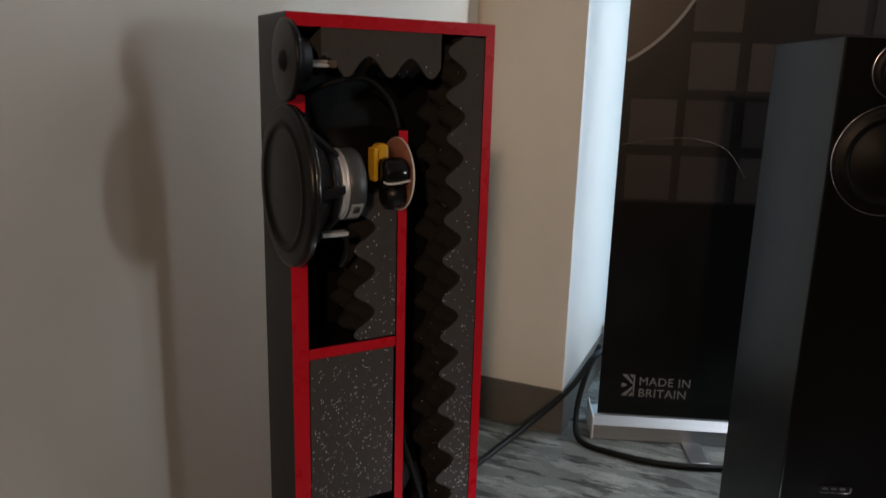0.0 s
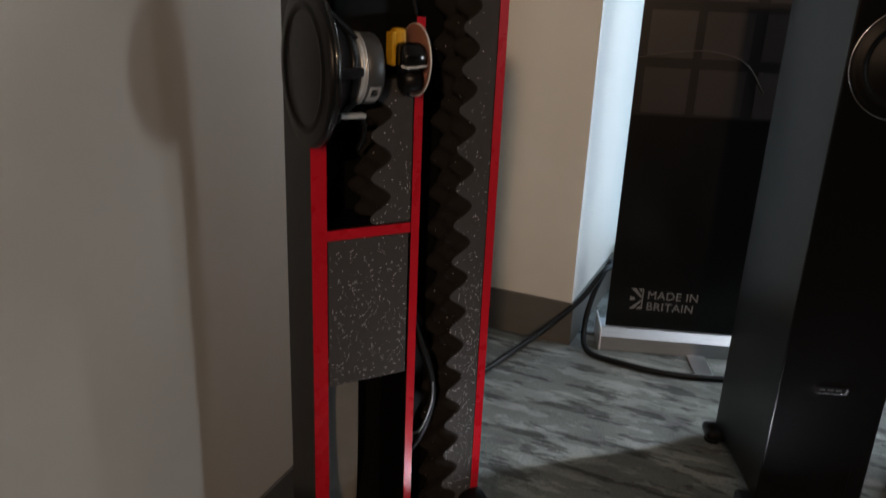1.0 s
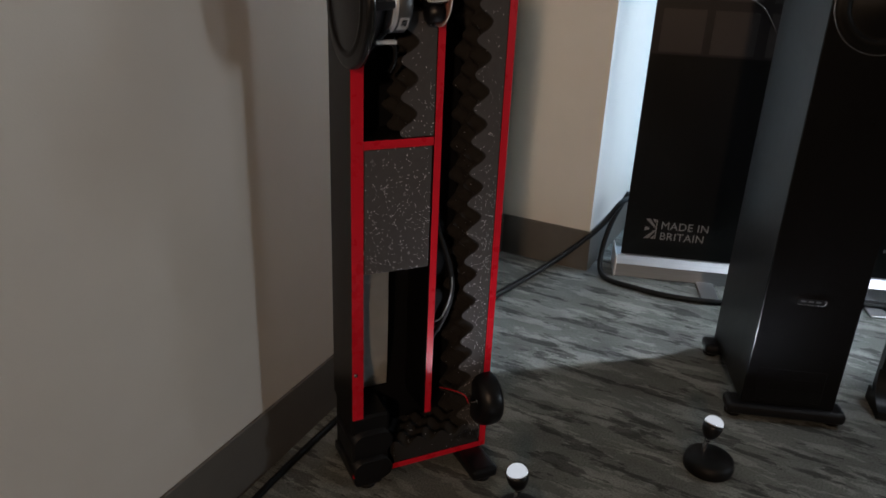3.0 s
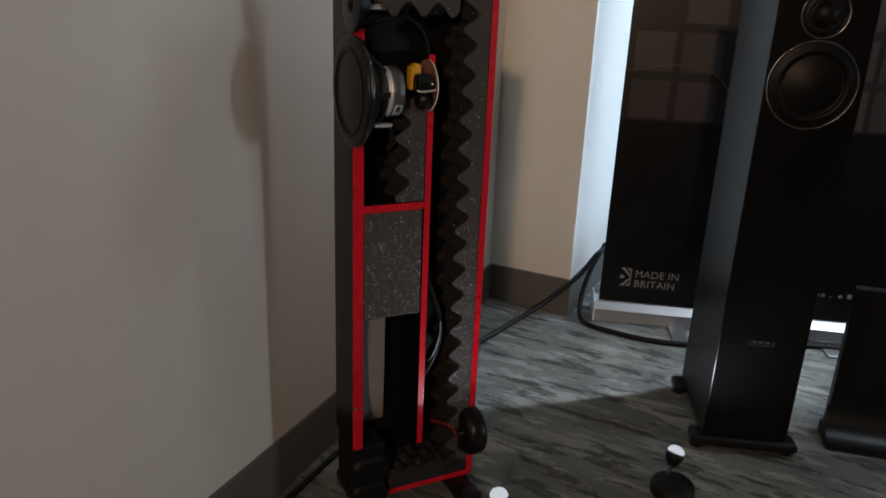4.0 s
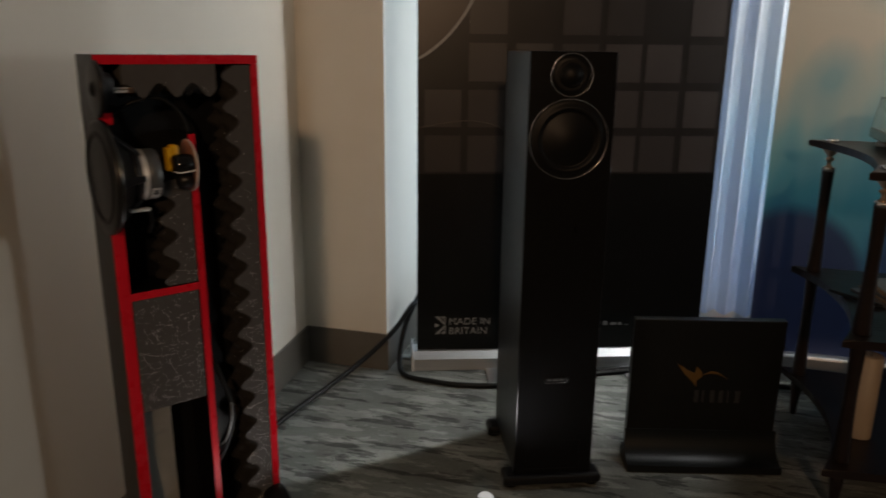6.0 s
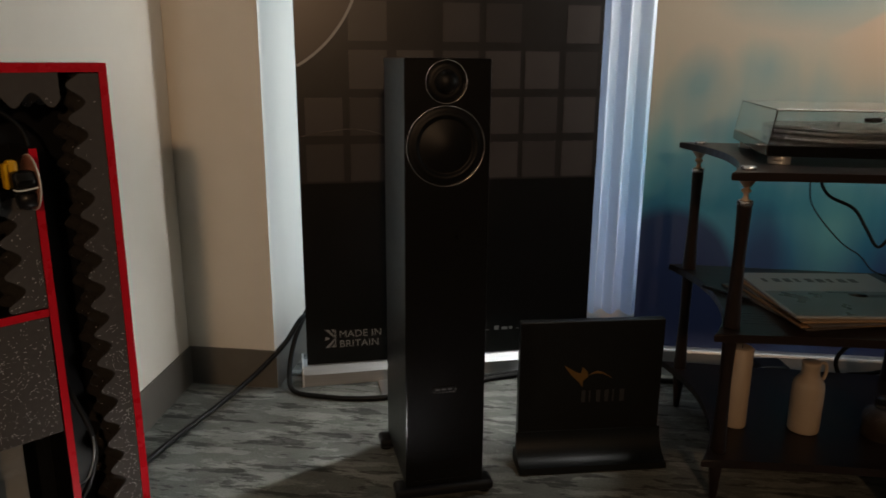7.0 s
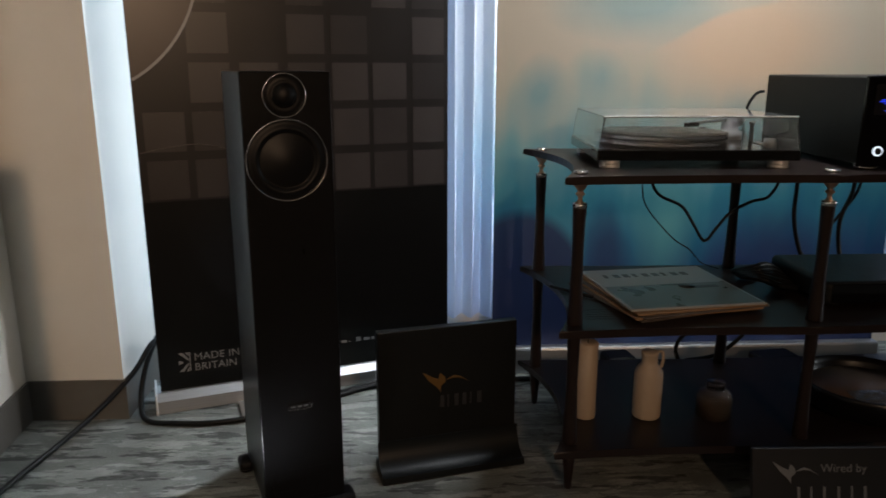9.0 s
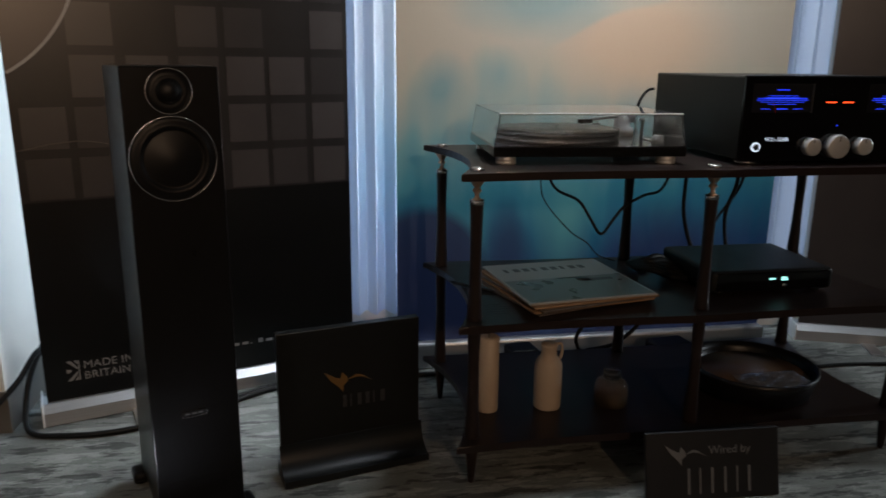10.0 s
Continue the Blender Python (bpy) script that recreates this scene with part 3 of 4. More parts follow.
def cutaway():
    s = thing("cutaway_loudspeaker", pose(-0.221, 0.754, 0, 0, 0, 53), "sawn-open black loudspeaker with red cut edges and visible drivers", "loudspeaker")
    V, U, IN = 0.094, 0.241, 0.080
    # front baffle with half-round openings for the two drivers
    out = [(0, 0.137), (V, 0.137), (V, 0.930), (0, 0.930)]
    for c, r in ((0.884, 0.033), (0.760, 0.074)):
        out += [(r * math.cos(a), c + r * math.sin(a)) for a in [radians(90 - 180 * i / 20) for i in range(21)]]
    bm = bmesh.new()
    f = [bm.verts.new((0, y, z)) for y, z in out]
    k = [bm.verts.new((0.018, y, z)) for y, z in out]
    bm.faces.new(f), bm.faces.new(k[::-1])
    for i in range(len(out)):
        bm.faces.new((f[i], k[i], k[(i + 1) % len(out)], f[(i + 1) % len(out)]))
    part("front_baffle", two_tone(bm), [BLACK, RED], s)
    part("top_panel", two_tone(boxed(0.0182, U, 0, V, 0.917, 0.930)), [BLACK, RED], s)
    part("back_panel", two_tone(boxed(0.229, U, 0, V, 0.0252, 0.9168)), [BLACK, RED], s)
    part("bottom_panel", two_tone(boxed(0.0, 0.2288, 0, V, 0.0252, 0.036)), [BLACK, RED], s)
    part("side_panel", boxed(0.0182, 0.2288, IN, V, 0.0362, 0.9168), PLASTIC, s)
    part("divider", two_tone(boxed(0.122, 0.134, -0.0005, IN, 0.121, 0.815, 0.0006)), [BLACK, RED], s)
    part("shelf", two_tone(boxed(0.0182, 0.1218, -0.0002, IN, 0.5695, 0.5815)), [BLACK, RED], s)
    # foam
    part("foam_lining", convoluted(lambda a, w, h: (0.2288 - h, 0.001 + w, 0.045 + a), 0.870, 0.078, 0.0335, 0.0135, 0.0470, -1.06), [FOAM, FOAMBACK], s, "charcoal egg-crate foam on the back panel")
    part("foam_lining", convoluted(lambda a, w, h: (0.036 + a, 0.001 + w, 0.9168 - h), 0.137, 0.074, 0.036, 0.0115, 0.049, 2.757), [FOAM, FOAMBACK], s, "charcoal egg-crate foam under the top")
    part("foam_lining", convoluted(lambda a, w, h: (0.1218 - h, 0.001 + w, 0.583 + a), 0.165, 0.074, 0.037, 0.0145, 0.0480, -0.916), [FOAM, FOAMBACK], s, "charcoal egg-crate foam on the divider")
    # bottom lining: shade put into the colour, sawn face dark too
    part("foam_lining", convoluted(lambda a, w, h: (0.072 + a, 0.001 + w, 0.0362 + h), 0.155, 0.074, 0.032, 0.0095, 0.042, 0.0), [FOAMBACK, FOAMBACK], s, "egg-crate foam on the bottom, coloured dark for shade")
    part("foam_block", boxed(0.0186, 0.1214, 0.0015, IN - 0.001, 0.383, 0.569, 0.0015), FOAM, s, "solid charcoal foam block with bright dust")
    # satin plate in the duct, curling back towards its foot; the bend shapes a fading gleam
    plate, rows = bmesh.new(), []
    for i in range(17):
        t = i / 16
        y = 0.0795 - 0.130 * t + 0.090 * t * t
        rows.append([plate.verts.new(p) for p in ((0.0185, y, 0.14 + 0.243 * t), (0.058 + 0.36 * y, y, 0.14 + 0.243 * t))])
    for p, q in zip(rows, rows[1:]):
        plate.faces.new((p[0], p[1], q[1], q[0])).smooth = True
    bmesh.ops.solidify(plate, geom=plate.faces[:], thickness=0.0015)
    part("duct_plate", plate, DUCTGREY, s, "grey satin plate inside the duct")
    # woofer
    wz = 0.760
    wf = part("woofer", turned([(0.0, -0.0062), (0.008, -0.0052), (0.019, -0.001), (0.024, 0.006), (0.05, -0.0005), (0.055, -0.002), (0.059, -0.008), (0.065, -0.0085), (0.069, -0.004), (0.0715, -0.0055), (0.079, -0.0055), (0.0802, -0.003), (0.0802, 0.0032), (0.074, 0.005), (0.067, 0.012), (0.062, 0.013), (0.04, 0.032), (0.0, 0.032)], "x", (0, 0, wz), 72), CONE, s, "black cone woofer")
    part("frame_ring", turned([(0.0775, -0.0062), (0.0812, -0.005), (0.0818, -0.001), (0.0812, 0.0045), (0.0775, 0.005)], "x", (0, 0, wz), 72), PLASTIC, wf)
    part("rim", turned([(0.0818, 0.0), (0.0824, 0.0005), (0.0824, 0.0038), (0.0812, 0.0048), (0.078, 0.0048), (0.078, 0.0)], "x", (0, 0, wz), 72), DARKSTEEL, wf, "dark polished steel rim")
    for i in range(6):
        a = radians(30 + 60 * i)
        sp = bmesh.new()
        box(sp, -0.003, 0.003, -0.006, 0.006, 0, 1, 0.0012)
        for v in sp.verts:
            t = v.co.z
            v.co = Vector((0.006 + 0.036 * t + v.co.x, v.co.y * (1 - 0.2 * t), 0.069 - 0.031 * t ** 0.8 + v.co.x * 0.6))
        bmesh.ops.transform(sp, matrix=Matrix.Translation((0, 0, wz)) @ Matrix.Rotation(a, 4, "X"), verts=sp.verts)
        part("basket_arm", sp, PLASTIC, wf)
    part("spider", turned([(0.043, 0.031), (0.044, 0.035), (0.038, 0.043), (0.0, 0.043)], "x", (0, 0, wz), 40), PLASTIC, wf)
    part("pole_plate", turned([(0.034, 0.042), (0.0378, 0.0435), (0.0382, 0.0465), (0.0368, 0.0475), (0.0368, 0.0485), (0.0378, 0.049), (0.0378, 0.051), (0.036, 0.0515)], "x", (0, 0, wz), 48), SATIN, wf, "bright zinc pole plate")
    mg = part("magnet", turned([(0.036, 0.051), (0.0375, 0.053), (0.0375, 0.068), (0.0355, 0.0705), (0.012, 0.0705), (0.011, 0.0685), (0.0, 0.0685)], "x", (0, 0, wz), 48), GREYMETAL, wf, "grey shielded magnet")
    lab = bmesh.new()
    cols = []
    for i in range(7):
        a = radians(205 + 34 * i / 6)
        cols.append([lab.verts.new((x, 0.0379 * math.cos(a), wz + 0.0379 * math.sin(a))) for x in (0.054, 0.067)])
    for p, q in zip(cols, cols[1:]):
        lab.faces.new((p[0], q[0], q[1], p[1]))
    bmesh.ops.solidify(lab, geom=lab.faces[:], thickness=-0.0004)
    part("sticker", lab, WHITE, mg, "white printed sticker")
    for i in range(4):
        a0 = radians(211 + 3.6 * i)
        part("sticker_bar", boxed(0.057, 0.064, 0.0386 * math.cos(a0) - 0.0003, 0.0386 * math.cos(a0) + 0.0003, wz + 0.0386 * math.sin(a0) - 0.0006, wz + 0.0386 * math.sin(a0) + 0.0006), PLASTIC, mg)
    part("terminal_tab", boxed(0.020, 0.048, -0.040, -0.028, wz - 0.047, wz - 0.0425, 0.0006), SATIN, wf, "bright terminal tab")
    part("lead", tube([(0.026, -0.03, wz - 0.048), (0.04, -0.028, wz - 0.046), (0.05, -0.026, wz - 0.052), (0.053, -0.02, wz - 0.070), (0.050, -0.01, wz - 0.085)], 0.0028), RUBBER, wf)
    # tweeter
    tz = 0.884
    tw = part("tweeter", turned([(0.0, -0.009), (0.008, -0.007), (0.013, -0.002), (0.016, 0.001), (0.024, -0.001), (0.034, -0.003), (0.0375, -0.003), (0.0385, -0.0015), (0.0385, 0.003), (0.033, 0.004), (0.031, 0.008), (0.023, 0.009), (0.022, 0.019), (0.0, 0.02)], "x", (0, 0, tz), 56), CONE, s, "black dome tweeter")
    part("frame_ring", turned([(0.0375, -0.0035), (0.0392, -0.003), (0.0396, 0.0), (0.0392, 0.0028), (0.0375, 0.003)], "x", (0, 0, tz), 56), PLASTIC, tw)
    for y in (-0.006, 0.006):
        part("terminal_tab", boxed(0.019, 0.047, y - 0.0025, y + 0.0025, tz - 0.004 + y * 0.3, tz - 0.0005 + y * 0.3, 0.0007), SATIN, tw, "bright terminal tab")
    part("tab_clip", boxed(0.040, 0.049, -0.009, -0.003, tz - 0.0065, tz + 0.001, 0.001), BRONZE, tw)
    # crossover board on the divider
    cz = 0.769
    xo = part("crossover_board", turned([(0.0375, 0.1172), (0.0385, 0.1178), (0.0385, 0.1198), (0.0375, 0.1205)], "x", (0, -0.006, cz), 56), BOARD, s, "round amber crossover board")
    part("board_rim", turned([(0.0383, 0.1178), (0.0392, 0.1180), (0.0392, 0.1196), (0.0383, 0.1198)], "x", (0, -0.006, cz), 56), WHITE, xo)
    part("capacitor", boxed(0.0865, 0.1010, -0.024, -0.006, cz - 0.003, cz + 0.034, 0.005, 3), YELLOW, xo, "yellow film capacitor")
    part("capacitor", boxed(0.082, 0.087, -0.026, -0.010, cz - 0.004, cz + 0.030, 0.001), YELLOW, xo)
    part("coil", turned([(0.006, 0.088), (0.0145, 0.089), (0.0165, 0.094), (0.0165, 0.112), (0.014, 0.117)], "x", (0, -0.026, cz + 0.004), 28), GLOSSBLACK, xo, "black lacquered coil")
    part("coil", turned([(0.005, 0.095), (0.0125, 0.096), (0.0135, 0.112), (0.0125, 0.117)], "x", (0, -0.020, cz - 0.020), 24), PLASTIC, xo)
    part("cable_tie", tube([(0.0865, -0.040, cz - 0.003), (0.090, -0.043, cz - 0.0045), (0.100, -0.043, cz - 0.0045), (0.117, -0.040, cz - 0.003)], 0.0012, 6), WHITE, xo, "white cable tie")
    # port, terminal, wiring and feet
    port = part("port", boxed(0.002, 0.064, 0.004, V - 0.002, 0.036, 0.136, 0.004), PLASTIC, s, "black moulded port")
    for z in (0.040, 0.092):
        fin = bmesh.new()
        prof = [(0.0185 * math.cos(a), 0.0185 * math.sin(a)) for a in [radians(10 * i) for i in range(36)]]
        low = [fin.verts.new((x + 0.018, -0.010, z + y)) for x, y in prof]
        high = [fin.verts.new((x + 0.018, 0.08, z + y)) for x, y in prof]
        fin.faces.new(low), fin.faces.new(high[::-1])
        for i in range(36):
            fin.faces.new((low[i], low[(i + 1) % 36], high[(i + 1) % 36], high[i])).smooth = True
        for v in fin.verts:
            if v.co.x > 0.018:
                v.co.x += 0.028
        part("fin", fin, PLASTIC, port)
    term = part("terminal_cup", turned([(0.032, 0.208), (0.040, 0.2115), (0.0455, 0.219), (0.0475, 0.229), (0.0475, 0.2385), (0.046, 0.2435), (0.043, 0.2465), (0.036, 0.2480), (0.0, 0.2485)], "x", (0, -0.002, 0.127), 48), PLASTIC, s, "round black terminal cup")
    for y in (-0.018, 0.004):
        part("binding_post", turned([(0.0030, 0.198), (0.0034, 0.207), (0.006, 0.2075), (0.006, 0.212)], "x", (0, y, 0.133), 16), DARKSTEEL, term)
    part("wire", tube([(0.194, -0.018, 0.133), (0.186, -0.016, 0.150), (0.172, -0.004, 0.155), (0.158, 0.02, 0.150)], 0.0009), RED, term, "thin red wire")
    part("wire", tube([(0.194, 0.004, 0.133), (0.18, 0.006, 0.140), (0.160, 0.02, 0.146)], 0.0014), RUBBER, term)
    part("cable", tube([(0.137, 0.03, 0.46), (0.146, 0.012, 0.42), (0.160, 0.004, 0.37), (0.163, 0.004, 0.325), (0.152, 0.010, 0.28), (0.140, 0.02, 0.25)], 0.0042), RUBBER, s, "black speaker cable")
    part("cable_sleeve", tube([(0.138, 0.022, 0.275), (0.149, 0.006, 0.29), (0.160, 0.0, 0.33), (0.161, 0.0, 0.36)], 0.0014), SILVER, s, "pale cable edge")
    part("cable", tube([(0.022, 0.03, 0.845), (0.05, 0.02, 0.862), (0.09, 0.016, 0.868), (0.118, 0.014, 0.845), (0.128, 0.012, 0.815)], 0.0032), RUBBER, s)
    part("screw", turned([(0.0015, -0.006), (0.003, -0.0055), (0.003, -0.003), (0.0016, -0.0028), (0.0016, 0.003)], "y", (0.004, 0, 0.222), 14), STEEL, s, "small steel screw")
    part("foot_bar", boxed(0.188, 0.236, -0.062, V + 0.022, 0.004, 0.0250, 0.008, 3), PLASTIC, s)
    part("foot_bar", boxed(0.004, 0.052, -0.004, V + 0.022, 0.004, 0.0250, 0.008, 3), PLASTIC, s)
    for x, y in ((0.212, -0.045), (0.212, V + 0.005), (0.028, 0.012), (0.028, V + 0.005)):
        part("foot", turned([(0.013, 0.0), (0.015, 0.001), (0.014, 0.006)], "z", (x, y, 0), 18), RUBBER, s)
    return s


cutaway()


# ---- small floor spotlights that light the two loudspeakers from below ----
LENS = glow("frosted_lamp_lens", (1.0, 0.97, 0.93), 0.6)


def spotlight(x, y, target, watts):
    p = thing("floor_spotlight", pose(x, y, 0), "small lit black spotlight with an egg-shaped head on a puck", "lamp", "spotlights on the carpet")
    part("base", turned([(0.0, 0.0), (0.036, 0.0), (0.0415, 0.004), (0.0425, 0.014), (0.040, 0.024), (0.033, 0.029), (0.012, 0.0305), (0.0, 0.0305)], "z", (0, 0, 0), 40), RUBBER, p)
    part("stem", tube([(-0.013, 0.006, 0.028), (-0.012, 0.007, 0.042), (-0.010, 0.009, 0.054)], 0.0042, 12), CHROME, p, "bright chrome stem")
    part("pivot", turned([(0.0, 0.049), (0.005, 0.050), (0.0066, 0.054), (0.005, 0.058), (0.0, 0.059)], "z", (-0.010, 0.009, 0), 18), CHROME, p)
    seat = Vector((-0.010, 0.009, 0.055))
    way = (Vector(target) - Vector((x, y, 0)) - seat).normalized()
    tilt = Vector((0, 0, 1)).rotation_difference((way + Vector((0, 0, 1.1))).normalized()).to_matrix().to_4x4()
    m = Matrix.Translation(seat) @ tilt
    head = turned([(0.0, -0.002), (0.006, -0.001), (0.0115, 0.004), (0.0158, 0.012), (0.0174, 0.020), (0.0172, 0.0265)], "z", (0, 0, 0), 28)
    lens = turned([(0.0168, 0.0262), (0.0155, 0.0325), (0.0120, 0.0372), (0.0065, 0.0402), (0.0, 0.041)], "z", (0, 0, 0), 28)
    rim = turned([(0.0170, 0.0255), (0.0178, 0.0260), (0.0178, 0.0275), (0.0170, 0.0280)], "z", (0, 0, 0), 28)
    for bm in (head, lens, rim):
        bmesh.ops.transform(bm, matrix=m, verts=bm.verts)
    h = part("head", head, PLASTIC, p, "black egg-shaped lamp head")
    part("lens", lens, LENS, h, "lit white lens")
    part("rim", rim, CHROME, h)
    tip = Vector((x, y, 0)) + m @ Vector((0, 0, 0.047)) + 0.004 * way
    area("spotlight_beam", tuple(tip), target, 0.018, 0.018, watts, (1.0, 0.97, 0.95), 72)
    return p


spotlight(0.277, 1.118, (0.345, 1.33, 0.22), 0.10)
spotlight(0.041, 0.829, (-0.12, 0.88, 0.40), 0.075)

# ---- standing sign ----
SIGN = material("dark_sign_board", (0.009, 0.009, 0.008), 0.33, second=(0.006, 0.006, 0.006), scale=40, spec=0.2)
SIGNFOOT = material("grey_sign_foot", (0.007, 0.0085, 0.009), 0.38, 0.0, scale=60, stretch=(0.1, 1, 1), spec=0.2)
GOLD = material("gold_print", (0.17, 0.09, 0.02), 0.35, 0.3, scale=60)
DIMGREY = material("dim_grey_print", (0.028, 0.026, 0.025), 0.4, scale=40)
BIRD = [(0, 0.052), (0.026, 0.036), (0.040, 0.030), (0.044, 0.046), (0.056, 0.034), (0.058, 0.022), (0.046, 0.012), (0.046, -0.004), (0.036, 0.010), (0.018, 0.026)]
BEAK = [(0.058, 0.026), (0.078, 0.036), (0.092, 0.033), (0.118, 0.016), (0.094, 0.028), (0.078, 0.030)]
GLYPH = [(0.0, 0.012), (0.018, 0.004), (0.036, 0.012), (0.056, 0.012), (0.075, 0.004), (0.093, 0.014)]
sg = thing("standing_sign", pose(0.535, 1.500, 0, 0, 0, 13.2), "black freestanding display sign with a gold bird emblem", "sign")
part("board", boxed(0, 0.342, 0, 0.024, 0.03, 0.357, 0.002, 2), SIGN, sg)
prof = [(0.03, 0.0), (-0.052, 0.0), (-0.056, 0.004), *[(-0.054 + 0.053 * math.cos(radians(a)), 0.084 + 0.066 * math.sin(radians(a))) for a in range(-90, 1, 6)], (0.001, 0.0845), (0.001, 0.03), (0.03, 0.03)]
bm = bmesh.new()
low, high = [bm.verts.new((-0.004, y, z)) for y, z in prof], [bm.verts.new((0.348, y, z)) for y, z in prof]
bm.faces.new(low), bm.faces.new(high[::-1])
for i in range(len(prof)):
    bm.faces.new((low[i], low[(i + 1) % len(prof)], high[(i + 1) % len(prof)], high[i]))
part("foot", bm, SIGNFOOT, sg, "flared grey foot")
emblem = part("emblem", flat([(0.105 + x, 0.198 + z) for x, z in BIRD], -0.0008, 0.0005), GOLD, sg, "gold bird emblem")
part("beak", flat([(0.105 + x, 0.198 + z) for x, z in BEAK], -0.0008, 0.0005), GOLD, emblem)
for x, w in GLYPH:
    part("letter_bar", boxed(0.15 + x, 0.15 + x + w * 0.75, -0.0008, 0.0004, 0.155, 0.185), DIMGREY, sg)

# ---- leaning sign at the foot of the rack ----
SLATE = material("slate_sign_board", (0.012, 0.012, 0.013), 0.4, second=(0.008, 0.008, 0.009), scale=20, spec=0.3)
SIGNPRINT = material("light_grey_print", (0.12, 0.12, 0.12), 0.45, scale=40)
s2 = thing("leaning_sign", pose(1.338, 1.268, 0, -14, 0, -2), "dark slate sign board leaning against the rack", "sign")
part("board", boxed(0, 0.318, 0, 0.012, 0.001, 0.158, 0.002), SLATE, s2)
b2 = part("emblem", flat([(0.045 + x * 0.85, 0.085 + z * 0.85) for x, z in BIRD], -0.001, 0.0005), SIGNPRINT, s2, "light bird emblem")
part("beak", flat([(0.045 + x * 0.85, 0.085 + z * 0.85) for x, z in BEAK], -0.001, 0.0005), SIGNPRINT, b2)
letters("lettering", "Wired by", 0.026, pose(0.148, -0.001, 0.105), SIGNPRINT, s2, spacing=1.0)
for x, w in GLYPH:
    part("letter_bar", boxed(0.098 + x * 1.55, 0.101 + x * 1.55 + w * 0.2, -0.001, 0.0004, 0.016, 0.074), SIGNPRINT, s2)


# ---- rack ----
BAY, DEEP = 0.5375, 0.447


def shelf_outline(lip):
    pts = []
    x0, x1, y0, y1 = -lip, 2 * BAY + lip, -lip * 1.08, DEEP + lip

    def edge(ax, ay, bx, by, nx, ny, bow, n=14):
        for i in range(n):
            t = i / n
            k = bow * (4 * t * (1 - t)) ** 0.9
            pts.append((ax + (bx - ax) * t + nx * k, ay + (by - ay) * t + ny * k))

    edge(x0, y0, BAY, y0, 0, 1, 0.012)
    edge(BAY, y0, x1, y0, 0, 1, 0.012)
    edge(x1, y0, x1, y1, -1, 0, 0.062)
    edge(x1, y1, x0, y1, 0, -1, 0.02)
    edge(x0, y1, x0, y0, 1, 0, 0.062)
    return pts


rack = thing("equipment_rack", pose(0.969, 1.417, 0), "dark stained wooden three-tier rack with tapered posts", "rack")
for z0, z1 in ((0.100, 0.118), (0.384, 0.402), (0.7155, 0.7325)):
    part("shelf", slab(shelf_outline(0.044), z0, z1, bevel=0.004), RACKWOOD, rack)
def post(low, top, x, y):
    """A slim waisted post with a small flare at each end."""
    h = top - low
    prof = [(0.0172, 0), (0.0176, 0.004), (0.0168, 0.05 * h), (0.0140, 0.3 * h), (0.0124, 0.55 * h), (0.0128, 0.72 * h), (0.0146, 0.97 * h), (0.0148, h)]
    return turned([(r, low + z) for r, z in prof], "z", (x, y, 0), 28)


for ix in range(3):
    for iy in range(2):
        x, y = ix * BAY, iy * DEEP
        part("cap", turned([(0.0150, 0.7322), (0.0152, 0.7335), (0.0152, 0.7368), (0.0138, 0.7388), (0.0060, 0.7392), (0.0, 0.7386)], "z", (x, y, 0), 28), STEEL, rack, "polished disc cap")
        part("spike", turned([(0.0185, 0.7155), (0.0182, 0.7125), (0.0150, 0.7085), (0.0085, 0.7000), (0.0060, 0.6965), (0.0062, 0.6945), (0.0098, 0.6915), (0.0098, 0.6885), (0.0055, 0.6855), (0.0046, 0.6800), (0.0058, 0.6740), (0.0120, 0.6705)], "z", (x, y, 0), 28), BRONZE, rack, "turned bronze spike")
        part("post", post(0.402, 0.6655, x, y), RACKWOOD, rack)
        part("post", post(0.118, 0.384, x, y), RACKWOOD, rack)
        part("collar", turned([(0.0150, 0.6610), (0.0156, 0.6615), (0.0156, 0.6690), (0.0140, 0.6708)], "z", (x, y, 0), 28), STEEL, rack, "steel collar")
        part("leg", turned([(0.005, 0.0), (0.008, 0.004), (0.0135, 0.07), (0.016, 0.1)], "z", (x, y, 0), 20), RACKWOOD, rack)
for i in range(5):
    part("slot", boxed(0.03 + 0.004 * i, 0.10 + 0.004 * i, 0.03 + 0.016 * i, 0.034 + 0.016 * i, 0.4015, 0.4025), PLASTIC, rack)

# ---- turntable ----
tt = thing("turntable", pose(1.019, 1.487, 0.7265, 0, 0, -3.5), "black turntable with a closed clear dust cover", "turntable")
GLOSS = material("black_piano_lacquer", (0.008, 0.008, 0.008), 0.08, scale=20, coat=0.5)
TW, TD = 0.440, 0.355
part("plinth", boxed(0, TW, 0, TD, 0.024, 0.047, 0.002, 2), GLOSS, tt)
for x in (0.034, TW - 0.036):
    for y in (0.030, TD - 0.035):
        part("foot", turned([(0.0215, 0.006), (0.0225, 0.007), (0.0225, 0.0125), (0.0218, 0.0130), (0.0225, 0.0135), (0.0225, 0.0232), (0.021, 0.024)], "z", (x, y, 0), 28), SATIN, tt, "turned metal foot")
pl = part("platter", turned([(0.142, 0.048), (0.149, 0.049), (0.1505, 0.051), (0.1505, 0.056), (0.145, 0.0575), (0.145, 0.060), (0.1505, 0.0615), (0.1505, 0.069), (0.149, 0.0725), (0.0, 0.0725)], "z", (0.18, 0.165, 0), 72), STEEL, tt, "polished metal platter")
VINYLDISC = material("vinyl_record", (0.01, 0.01, 0.01), 0.2, scale=300)
